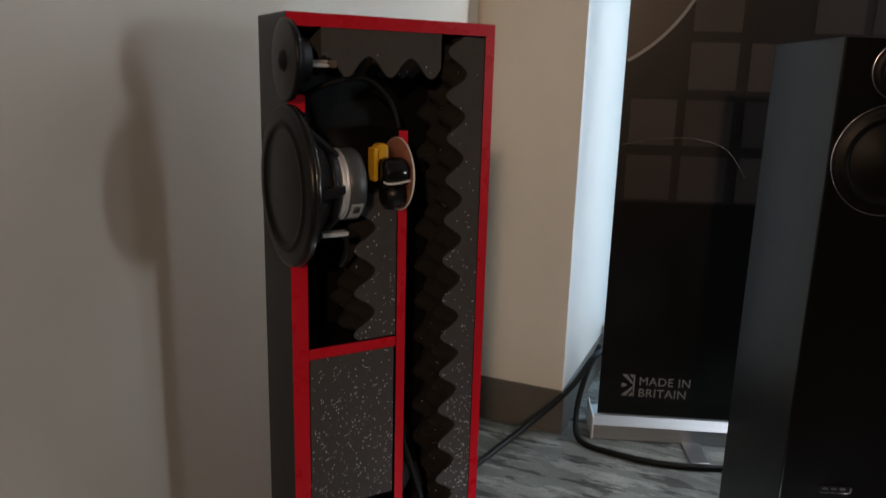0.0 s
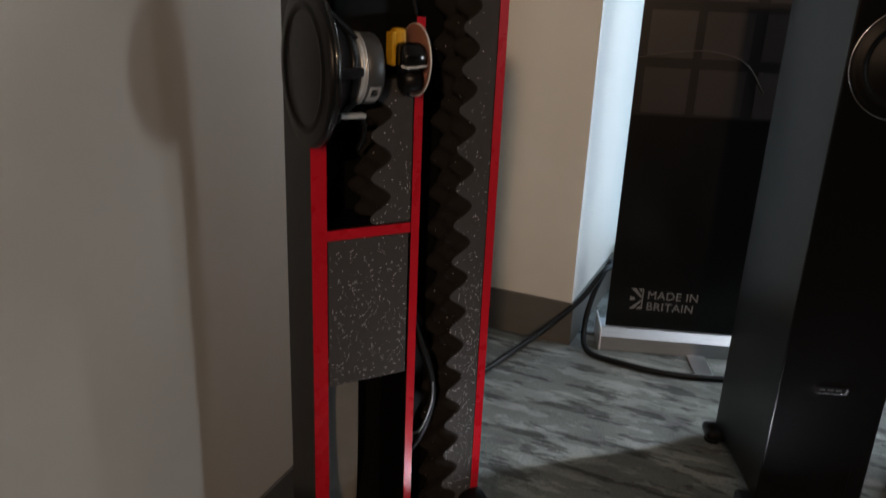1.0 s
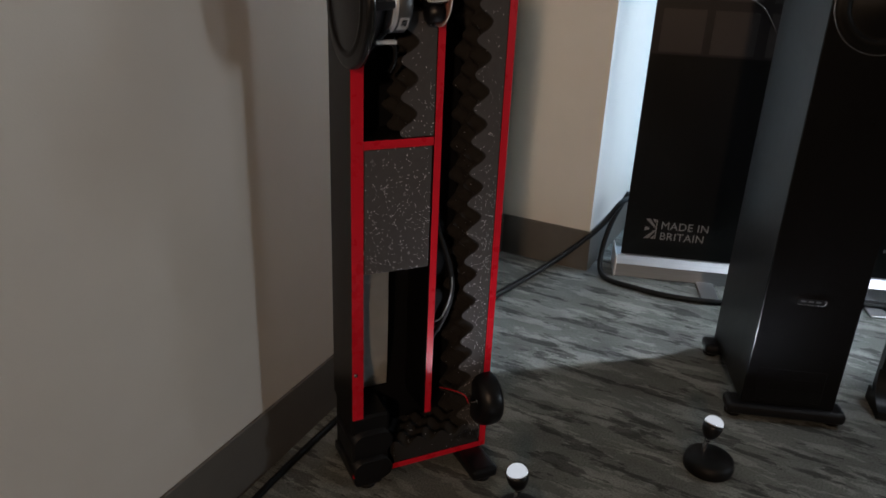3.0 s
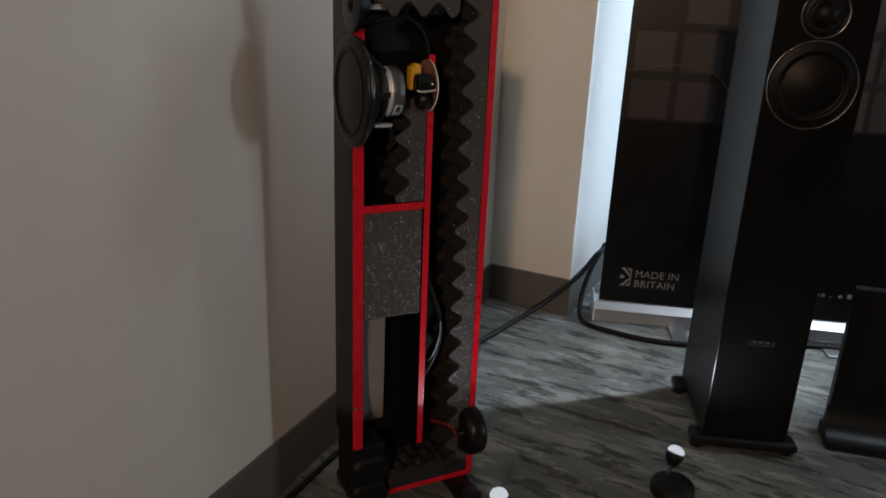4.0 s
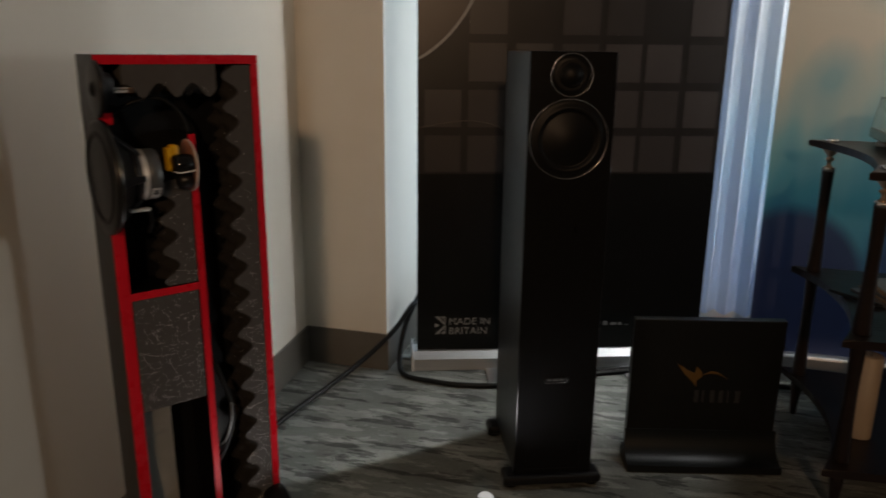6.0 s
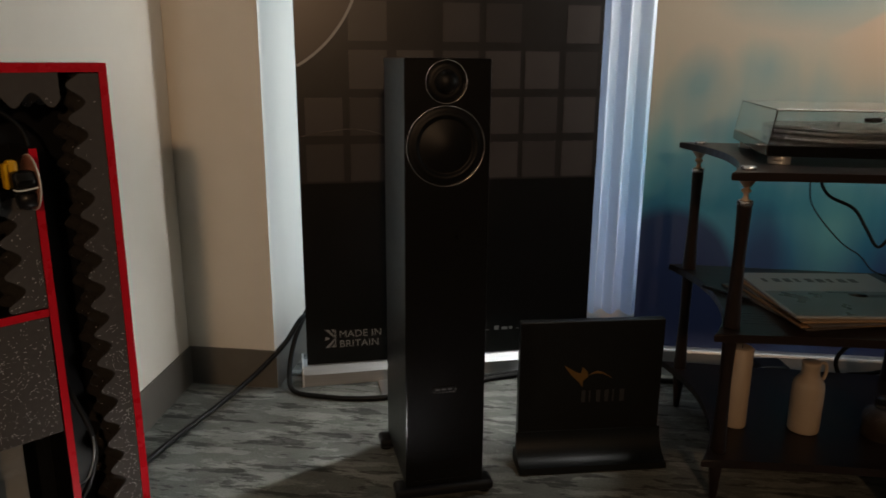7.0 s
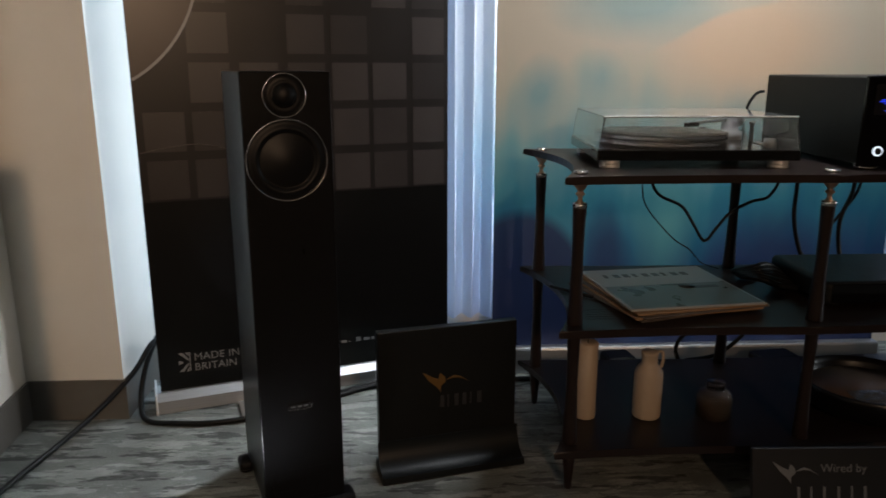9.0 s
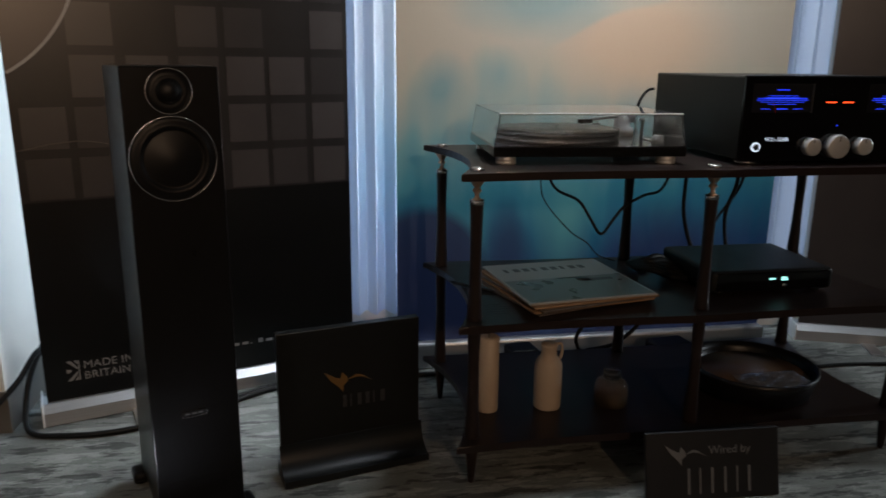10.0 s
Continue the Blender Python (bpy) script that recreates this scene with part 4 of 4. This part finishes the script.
part("record", turned([(0.150, 0.0727), (0.151, 0.0735), (0.150, 0.0745), (0.052, 0.0742), (0.05, 0.0745), (0.0, 0.0745)], "z", (0.18, 0.165, 0), 72), VINYLDISC, pl, "black vinyl record")
part("spindle", turned([(0.0036, 0.074), (0.0036, 0.083), (0.002, 0.085)], "z", (0.18, 0.165, 0), 12), CHROME, pl)
arm = part("tonearm", tube([(0.395, 0.285, 0.092), (0.372, 0.262, 0.094), (0.33, 0.235, 0.094), (0.275, 0.205, 0.090)], 0.0042), SATIN, tt, "silver tonearm")
hs = boxed(-0.030, 0.006, -0.009, 0.009, -0.006, 0.004, 0.002)
bmesh.ops.transform(hs, matrix=pose(0.272, 0.203, 0.088, 0, 0, 28), verts=hs.verts)
part("headshell", hs, PLASTIC, arm)
part("arm_base", turned([(0.030, 0.0475), (0.030, 0.066), (0.020, 0.069), (0.020, 0.084), (0.014, 0.092), (0.011, 0.102), (0.0, 0.102)], "z", (0.376, 0.258, 0), 28), WHITE, arm, "pale silver arm pivot")
cw = turned([(0.013, 0.0), (0.016, 0.002), (0.016, 0.020), (0.013, 0.022)], "x", (0, 0, 0), 24)
bmesh.ops.transform(cw, matrix=pose(0.396, 0.284, 0.092, 0, 0, 35), verts=cw.verts)
part("counterweight", cw, SATIN, arm)
part("arm_rest", turned([(0.005, 0.0475), (0.004, 0.085), (0.008, 0.088), (0.008, 0.094)], "z", (0.408, 0.20, 0), 14), SATIN, arm)
part("speed_knob", turned([(0.014, 0.0475), (0.014, 0.058), (0.012, 0.066)], "z", (0.395, 0.06, 0), 20), SATIN, tt)
part("pitch_slider", boxed(0.398, 0.412, 0.10, 0.16, 0.0472, 0.0495, 0.0008), SATIN, tt)


def shell(x0, x1, y0, y1, z0, z1, slope, t):
    """A hollow five-sided cover with its top drawn in by slope."""
    bm = bmesh.new()
    def ring(o, z, s):
        return [bm.verts.new(p) for p in ((x0 + o + s, y0 + o + s * 0.4, z), (x1 - o - s, y0 + o + s * 0.4, z), (x1 - o - s, y1 - o, z), (x0 + o + s, y1 - o, z))]
    a, b, c, d = ring(0, z0, 0), ring(0, z1, slope), ring(t, z1 - t, slope), ring(t, z0, 0)
    for p, q in ((a, b), (c, d), (d, a)):
        for i in range(4):
            bm.faces.new((p[i], p[(i + 1) % 4], q[(i + 1) % 4], q[i]))
    bm.faces.new(b), bm.faces.new(c[::-1])
    return bm


# white strip on the cover's front edge, painting in the ceiling lights' glint
EDGEGLINT = material("white_edge_glint", (0.85, 0.88, 0.88), 0.15, scale=30)
cover = part("dust_cover", shell(0.002, TW - 0.002, 0.002, TD - 0.002, 0.0475, 0.118, 0.011, 0.003), CLEAR, tt, "clear acrylic dust cover")
part("cover_glint", boxed(0.012, TW - 0.012, 0.0035, 0.0075, 0.1165, 0.1195, 0.0008), EDGEGLINT, cover, "white strip painted as the glint on the front edge")
for x in (0.09, TW - 0.11):
    part("hinge", boxed(x, x + 0.02, TD - 0.004, TD + 0.010, 0.04, 0.070, 0.002), PLASTIC, tt)

# ---- amplifier ----
AMPSIDE = material("dark_grey_casing", (0.011, 0.012, 0.012), 0.45, scale=90, bump=0.05, spec=0.2)
BLACKGLASS = material("black_front_glass", (0.004, 0.004, 0.005), 0.06, scale=20)
BLUE, ORANGE, ICE, CYAN = glow("blue_scale_light", (0.03, 0.06, 1.0), 1.5), glow("orange_valve_light", (1.0, 0.07, 0.01), 2.6), glow("white_display_light", (0.9, 0.95, 1.0), 1.0), glow("green_display_light", (0.45, 1.0, 0.85), 1.6)
amp = thing("amplifier", pose(1.8001, 1.432, 0.7327) @ Matrix.Scale(1.024, 4), "black stereo amplifier with two blue meters and silver knobs", "amplifier")
part("casing", boxed(-0.226, 0.226, 0.006, 0.43, 0.012, 0.191, 0.003), AMPSIDE, amp)
part("front_panel", boxed(-0.229, 0.229, -0.004, 0.0055, 0.008, 0.193, 0.003, 2), BLACKGLASS, amp, "black glass front")
for x in (-0.19, 0.19):
    for y in (0.03, 0.42):
        part("foot", turned([(0.022, 0.0), (0.025, 0.001), (0.025, 0.006), (0.022, 0.012)], "z", (x, y, 0), 24), STEEL, amp)
for x, r in ((-0.062, 0.0195), (0.0, 0.0265), (0.064, 0.0195)):
    k = part("knob", turned([(r, -0.004), (r, -0.020), (r - 0.0012, -0.0225), (r - 0.003, -0.023), (0.0, -0.0228)], "y", (x, 0, 0.041), 36), SATIN, amp, "brushed silver knob")
    part("pointer", boxed(x - 0.0008, x + 0.0008, -0.0236, -0.0226, 0.041 + r * 0.45, 0.041 + r * 0.9), PLASTIC, k)
bt = part("button", turned([(0.0105, -0.004), (0.0105, -0.0065), (0.0085, -0.0068), (0.0, -0.0068)], "y", (-0.191, 0, 0.0405), 28), ICE, amp, "lit power button")
part("button_face", turned([(0.0068, -0.0066), (0.0068, -0.0082), (0.0, -0.0084)], "y", (-0.191, 0, 0.0405), 24), PLASTIC, bt)
letters("display", "VOL-32dB", 0.0118, pose(-0.170, -0.0043, 0.0530), ICE, amp, "lit white volume display", spacing=1.12)
for i in range(3):
    part("display_bar", boxed(0.190 + 0.010 * i, 0.197 + 0.010 * i, -0.0046, -0.0038, 0.0530, 0.0620), ICE, amp)
part("indicator", turned([(0.0013, -0.004), (0.0013, -0.005), (0.0, -0.0053)], "y", (0.0, 0, 0.086), 10), BLUE, amp)
for cx in (-0.139, 0.139):
    mt = part("meter", boxed(cx - 0.070, cx + 0.070, -0.0046, -0.0036, 0.115, 0.176, 0.0004), PLASTIC, amp, "blue-lit level meter")
    for x, z, w, h in ((0, 0.152, 0.030, 0.0028), (0, 0.1395, 0.074, 0.0016), (-0.050, 0.134, 0.016, 0.002), (0.050, 0.134, 0.016, 0.002), (0, 0.1345, 0.080, 0.0045), (0, 0.1302, 0.122, 0.0018), (0, 0.126, 0.105, 0.0015), (-0.018, 0.1212, 0.030, 0.0015),
                       (0.018, 0.1212, 0.030, 0.0015), (-0.038, 0.1115, 0.022, 0.0018), (0.038, 0.1115, 0.022, 0.0018), (0, 0.1115, 0.026, 0.003)):
        part("scale_mark", boxed(cx + x - w / 2, cx + x + w / 2, -0.0052, -0.0044, 0.011 + z - 0.3 * h, 0.011 + z + 0.3 * h), BLUE, mt)
    nd = boxed(-0.0005, 0.0005, -0.0056, -0.0050, 0, 0.022)
    bmesh.ops.transform(nd, matrix=pose(cx - 0.014, 0, 0.113, 0, -14, 0), verts=nd.verts)
    part("needle", nd, RED, mt, "thin red needle")
    part("bezel_line", boxed(cx + 0.0705, cx + 0.0735, -0.005, -0.0035, 0.114, 0.177), STEEL, mt)
for x in (-0.020, 0.020):
    part("valve_glow", boxed(x - 0.0135, x + 0.0135, -0.0048, -0.0038, 0.1352, 0.1382, 0.0012), ORANGE, amp, "orange glowing display dash")
part("valve_window", boxed(-0.04, 0.04, -0.0044, -0.0038, 0.110, 0.152), BLACKGLASS, amp)

# ---- things on the middle shelf ----
SLEEVEA = material("pale_sleeve_print", (0.38, 0.375, 0.36), 0.3, second=(0.31, 0.31, 0.295), scale=12)
SLEEVEB = material("grey_green_sleeve_print", (0.13, 0.14, 0.122), 0.28, second=(0.095, 0.103, 0.09), scale=14)
SLEEVEC = material("brown_card_edge", (0.30, 0.18, 0.09), 0.6, scale=40)
SLEEVED = material("dark_sleeve_print", (0.06, 0.05, 0.05), 0.35, second=(0.16, 0.13, 0.10), scale=40)
INK = material("dark_ink", (0.05, 0.05, 0.045), 0.4, scale=40)
base = 0.4025
for i, (ang, dx, dy, mt) in enumerate(((19, -0.022, 0.012, SLEEVED), (13, -0.014, 0.002, SLEEVEC), (16, -0.006, -0.004, SLEEVED), (12, -0.008, -0.002, SLEEVEC), (8, -0.006, 0.002, SLEEVEA))):
    rec = thing("record_sleeve", pose(1.245 + dx, 1.602 + dy, base, 0, 0, ang - 1.5), "pale and grey-green printed record sleeve on a stack" if i == 4 else "worn record sleeve in a stack on the shelf", "record sleeve", "stack of record sleeves")
    part("sleeve", boxed(-0.162, 0.162, -0.162, 0.162, 0, 0.0052, 0.0015), mt, rec)
    base += 0.0054
    if i == 4:
        part("printed_field", boxed(-0.155, 0.155, -0.155, 0.012, 0.005, 0.0058), SLEEVEB, rec)
        part("printed_mark", turned([(0.02, 0.0056), (0.02, 0.0063)], "z", (0.045, -0.01, 0), 24), INK, rec)
        part("printed_mark", boxed(0.045, 0.12, -0.030, -0.012, 0.0056, 0.0063), INK, rec)
        for kx in range(9):
            part("title_bar", boxed(-0.125 + 0.026 * kx, -0.125 + 0.026 * kx + (0.016 if kx % 3 else 0.01), 0.085, 0.112, 0.005, 0.0057), INK, rec)
pen = thing("pen", pose(1.010, 1.640, 0.4025, 0, 0, -48), "dark pen lying on the shelf", "pen")
part("barrel", turned([(0.002, -0.07), (0.0045, -0.06), (0.0045, 0.06), (0.003, 0.068)], "x", (0, 0, 0.0048), 12), PLASTIC, pen)
part("clip", boxed(0.02, 0.058, -0.001, 0.001, 0.009, 0.0105), CHROME, pen)

dac = thing("digital_source", pose(1.738, 1.495, 0.402), "low black hi-fi component with a small lit display", "hi-fi component")
part("casing", boxed(-0.165, 0.165, 0, 0.27, 0.008, 0.062, 0.012, 4), AMPSIDE, dac)
part("front_panel", boxed(-0.150, 0.150, -0.003, 0.004, 0.013, 0.057, 0.001), BLACKGLASS, dac)
for x in (-0.13, 0.13):
    for y in (0.03, 0.24):
        part("foot", turned([(0.014, 0.0), (0.016, 0.001), (0.016, 0.009)], "z", (x, y, 0), 18), RUBBER, dac)
for x, w, z in ((-0.006, 0.016, 0.041), (0.026, 0.014, 0.0435), (0.027, 0.018, 0.0385)):
    part("display_bar", boxed(x - w / 2, x + w / 2, -0.0036, -0.0028, z - 0.002, z + 0.002), CYAN, dac)
part("display_bar", boxed(-0.010, 0.0, -0.0036, -0.0028, 0.0225, 0.0235), DIMGREY, dac)
part("button", turned([(0.006, -0.003), (0.006, -0.005), (0.0, -0.0052)], "y", (0.028, 0, 0.023), 18), STEEL, dac)

bundle = thing("cable_bundle", pose(1.50, 1.66, 0.402), "bundle of thick black cables behind the component", "cables")
for i in range(5):
    part("cable", tube([(0.10, 0.02 * i - 0.03, 0.006), (0.03, 0.02 * i - 0.05, 0.02 + 0.008 * i), (-0.02, 0.01 * i - 0.03, 0.035 + 0.004 * i), (-0.03, 0.05 + 0.01 * i, 0.02), (0.03, 0.09, 0.012)], 0.008), RUBBER, bundle)

# ---- things on the bottom shelf ----
b1 = thing("candle", pose(1.035, 1.546, 0.118), "tall cream pillar candle", "candle")
part("wax", turned([(0.0, 0.0), (0.0245, 0.0), (0.0255, 0.003), (0.0255, 0.19), (0.022, 0.193), (0.0, 0.189)], "z", (0, 0, 0), 28), CREAM, b1)
part("wick", turned([(0.001, 0.189), (0.001, 0.199)], "z", (0, 0, 0), 8), INK, b1)
b2 = thing("stoneware_bottle", pose(1.186, 1.541, 0.118), "cream stoneware bottle with a looped handle", "bottle")
part("body", turned([(0.0, 0.0), (0.031, 0.0), (0.0335, 0.003), (0.0340, 0.006), (0.0345, 0.060), (0.0342, 0.108), (0.0325, 0.118), (0.0270, 0.128), (0.0215, 0.134), (0.0195, 0.139), (0.0192, 0.158), (0.0205, 0.160), (0.0205, 0.166), (0.0185, 0.168), (0.0, 0.168)], "z", (0, 0, 0), 32), CREAM, b2)
part("handle", tube([(0.016, 0, 0.163), (0.027, 0, 0.166), (0.033, 0, 0.158), (0.033, 0, 0.142), (0.029, 0, 0.126)], 0.0038), CREAM, b2)
b3 = thing("glass_jar", pose(1.350, 1.531, 0.118), "smoky glass jar half full of brown powder", "jar")
SMOKE = glass("smoky_glass", (0.75, 0.72, 0.68))
part("jar", turned([(0.0, 0.0), (0.038, 0.0), (0.0415, 0.004), (0.0415, 0.048), (0.036, 0.062), (0.022, 0.070), (0.020, 0.088), (0.0215, 0.09), (0.0, 0.09)], "z", (0, 0, 0), 32), SMOKE, b3)
part("filling", turned([(0.0, 0.003), (0.0385, 0.003), (0.0385, 0.042), (0.0, 0.044)], "z", (0, 0, 0), 28), material("brown_powder", (0.12, 0.085, 0.06), 0.9, scale=120, bump=0.3), b3)
bowl = thing("round_tray", pose(1.757, 1.565, 0.118) @ Matrix.Diagonal((1.05, 1.05, 1.0, 1.0)), "deep round black bowl with a wooden base and plastic wrap", "bowl")
part("bowl", turned([(0.0, 0.0), (0.118, 0.0), (0.136, 0.01), (0.150, 0.058), (0.153, 0.072), (0.149, 0.073), (0.143, 0.056), (0.128, 0.016), (0.0, 0.012)], "z", (0, 0, 0), 56), PLASTIC, bowl)
part("wooden_disc", turned([(0.0, 0.040), (0.132, 0.040), (0.134, 0.044), (0.132, 0.048), (0.0, 0.048)], "z", (0, 0, 0), 48), material("pale_wood", (0.19, 0.115, 0.065), 0.4, second=(0.14, 0.085, 0.045), scale=30, stretch=(0.2, 1, 1)), bowl, "pale wooden disc")
wrap = bmesh.new()
gr = [[wrap.verts.new((-0.07 + 0.17 * i / 14, -0.11 + 0.09 * j / 8, 0.0505 + 0.007 * abs(noise.noise((i * 0.45, j * 0.5, 3))))) for j in range(9)] for i in range(15)]
for i in range(14):
    for j in range(8):
        wrap.faces.new((gr[i][j], gr[i + 1][j], gr[i + 1][j + 1], gr[i][j + 1]))
bmesh.ops.solidify(wrap, geom=wrap.faces[:], thickness=0.0005)
part("plastic_wrap", wrap, CLEAR, bowl, "crumpled clear plastic wrap")

# ---- power and cables behind and below ----
for x, y, w, h in ((1.24, 1.97, 0.09, 0.105), (1.725, 1.97, 0.13, 0.098)):
    ps = thing("power_adaptor", pose(x, y, 0, 0, 0, 8), "black power adaptor on the carpet", "power adaptor", "power adaptors")
    part("case", boxed(-w / 2, w / 2, -0.04, 0.04, 0, h, 0.010, 2), PLASTIC, ps)
    part("lead", tube([(w / 2 - 0.01, 0, 0.03), (w / 2 + 0.04, -0.01, 0.03), (w / 2 + 0.10, 0.02, 0.008), (w / 2 + 0.16, -0.04, 0.006)], 0.004), RUBBER, ps)
st = thing("power_strip", pose(1.36, 1.98, 0, 0, 0, -6), "white power strip on the carpet behind the rack", "power strip")
part("body", boxed(-0.19, 0.19, -0.028, 0.028, 0, 0.038, 0.006, 2), WHITE, st)
for i in range(4):
    part("plug", boxed(-0.15 + 0.085 * i, -0.11 + 0.085 * i, -0.02, 0.02, 0.038, 0.075, 0.006), PLASTIC, st)


def cable(label, points, r, mat=RUBBER, dx=0.0):
    return solid("cable", tube([(x + dx, y, z) for x, y, z in points], r), mat, label, "cable", "loose cables")


cable("thick black cable rising from the carpet behind the banner", [(-0.33, 1.05, 0.008), (-0.338, 1.30, 0.008), (-0.325, 1.46, 0.009), (-0.285, 1.63, 0.018), (-0.225, 1.76, 0.055), (-0.155, 1.85, 0.125), (-0.115, 1.92, 0.19), (-0.09, 2.02, 0.16), (-0.06, 2.08, 0.008)], 0.0075)
cable("thick black cable looping over the carpet", [(-0.115, 1.97, 0.20), (-0.135, 1.90, 0.13), (-0.140, 1.85, 0.05), (-0.115, 1.80, 0.009), (-0.03, 1.775, 0.008), (0.08, 1.775, 0.008), (0.20, 1.81, 0.008), (0.34, 1.88, 0.008), (0.46, 1.97, 0.008), (0.60, 2.02, 0.008), (0.78, 2.03, 0.008)], 0.0075)
cable("thick black cable beside the loop on the carpet", [(0.22, 1.80, 0.008), (0.28, 1.85, 0.008), (0.36, 1.925, 0.008), (0.50, 2.01, 0.008), (0.66, 2.04, 0.008), (0.95, 2.02, 0.008), (1.10, 2.0, 0.02)], 0.0075)
cable("black cable along the baseboard", [(-0.325, 0.30, 0.006), (-0.332, 0.55, 0.006), (-0.345, 0.72, 0.006), (-0.352, 0.90, 0.006), (-0.345, 1.06, 0.007)], 0.006)
cable("flat black cable hanging below the top shelf", [(1.25, 1.84, 0.716), (1.25, 1.842, 0.655), (1.275, 1.842, 0.612), (1.338, 1.842, 0.581), (1.375, 1.842, 0.53), (1.409, 1.842, 0.484), (1.44, 1.842, 0.52), (1.475, 1.845, 0.56), (1.53, 1.842, 0.592), (1.575, 1.842, 0.604), (1.60, 1.84, 0.65), (1.60, 1.84, 0.716)], 0.0042, dx=0.013)
cable("thin black wire hanging below the top shelf", [(1.225, 1.84, 0.716), (1.227, 1.842, 0.63), (1.245, 1.842, 0.575), (1.318, 1.842, 0.494), (1.369, 1.842, 0.460), (1.405, 1.842, 0.422), (1.456, 1.842, 0.404)], 0.0018, dx=0.013)
cable("flat black cable hanging behind the post", [(1.655, 1.84, 0.716), (1.653, 1.842, 0.62), (1.655, 1.842, 0.54), (1.682, 1.842, 0.45), (1.70, 1.80, 0.404)], 0.006, dx=0.013)
cable("black cable hanging behind the post", [(1.815, 1.84, 0.716), (1.811, 1.842, 0.62), (1.785, 1.842, 0.537), (1.795, 1.842, 0.446), (1.80, 1.80, 0.404)], 0.006, dx=0.013)
cable("black cable twisted behind the post", [(1.83, 1.84, 0.716), (1.825, 1.842, 0.62), (1.76, 1.842, 0.52), (1.74, 1.842, 0.46), (1.75, 1.80, 0.404)], 0.004, dx=0.013)
cable("black cable behind the amplifier", [(1.565, 1.875, 0.885), (1.548, 1.885, 0.878), (1.527, 1.885, 0.845), (1.522, 1.885, 0.79), (1.54, 1.88, 0.74), (1.58, 1.86, 0.734)], 0.004)
cable("black cable on the carpet behind the rack", [(1.26, 1.93, 0.05), (1.34, 1.90, 0.09), (1.44, 1.92, 0.06), (1.55, 1.96, 0.03), (1.70, 1.98, 0.008), (1.95, 1.96, 0.008)], 0.006)
cable("black cable hanging down behind the bottom shelf", [(1.47, 1.86, 0.384), (1.46, 1.90, 0.25), (1.40, 1.93, 0.14), (1.46, 1.95, 0.05), (1.58, 1.97, 0.01)], 0.006)
cable("black cable hanging towards the power strip", [(1.68, 1.86, 0.384), (1.63, 1.90, 0.24), (1.54, 1.93, 0.12), (1.45, 1.97, 0.08)], 0.006)
cable("black cable crossing the carpet past the rack", [(2.02, 1.95, 0.008), (2.15, 1.90, 0.008), (2.35, 1.90, 0.008), (2.6, 1.86, 0.008)], 0.006)
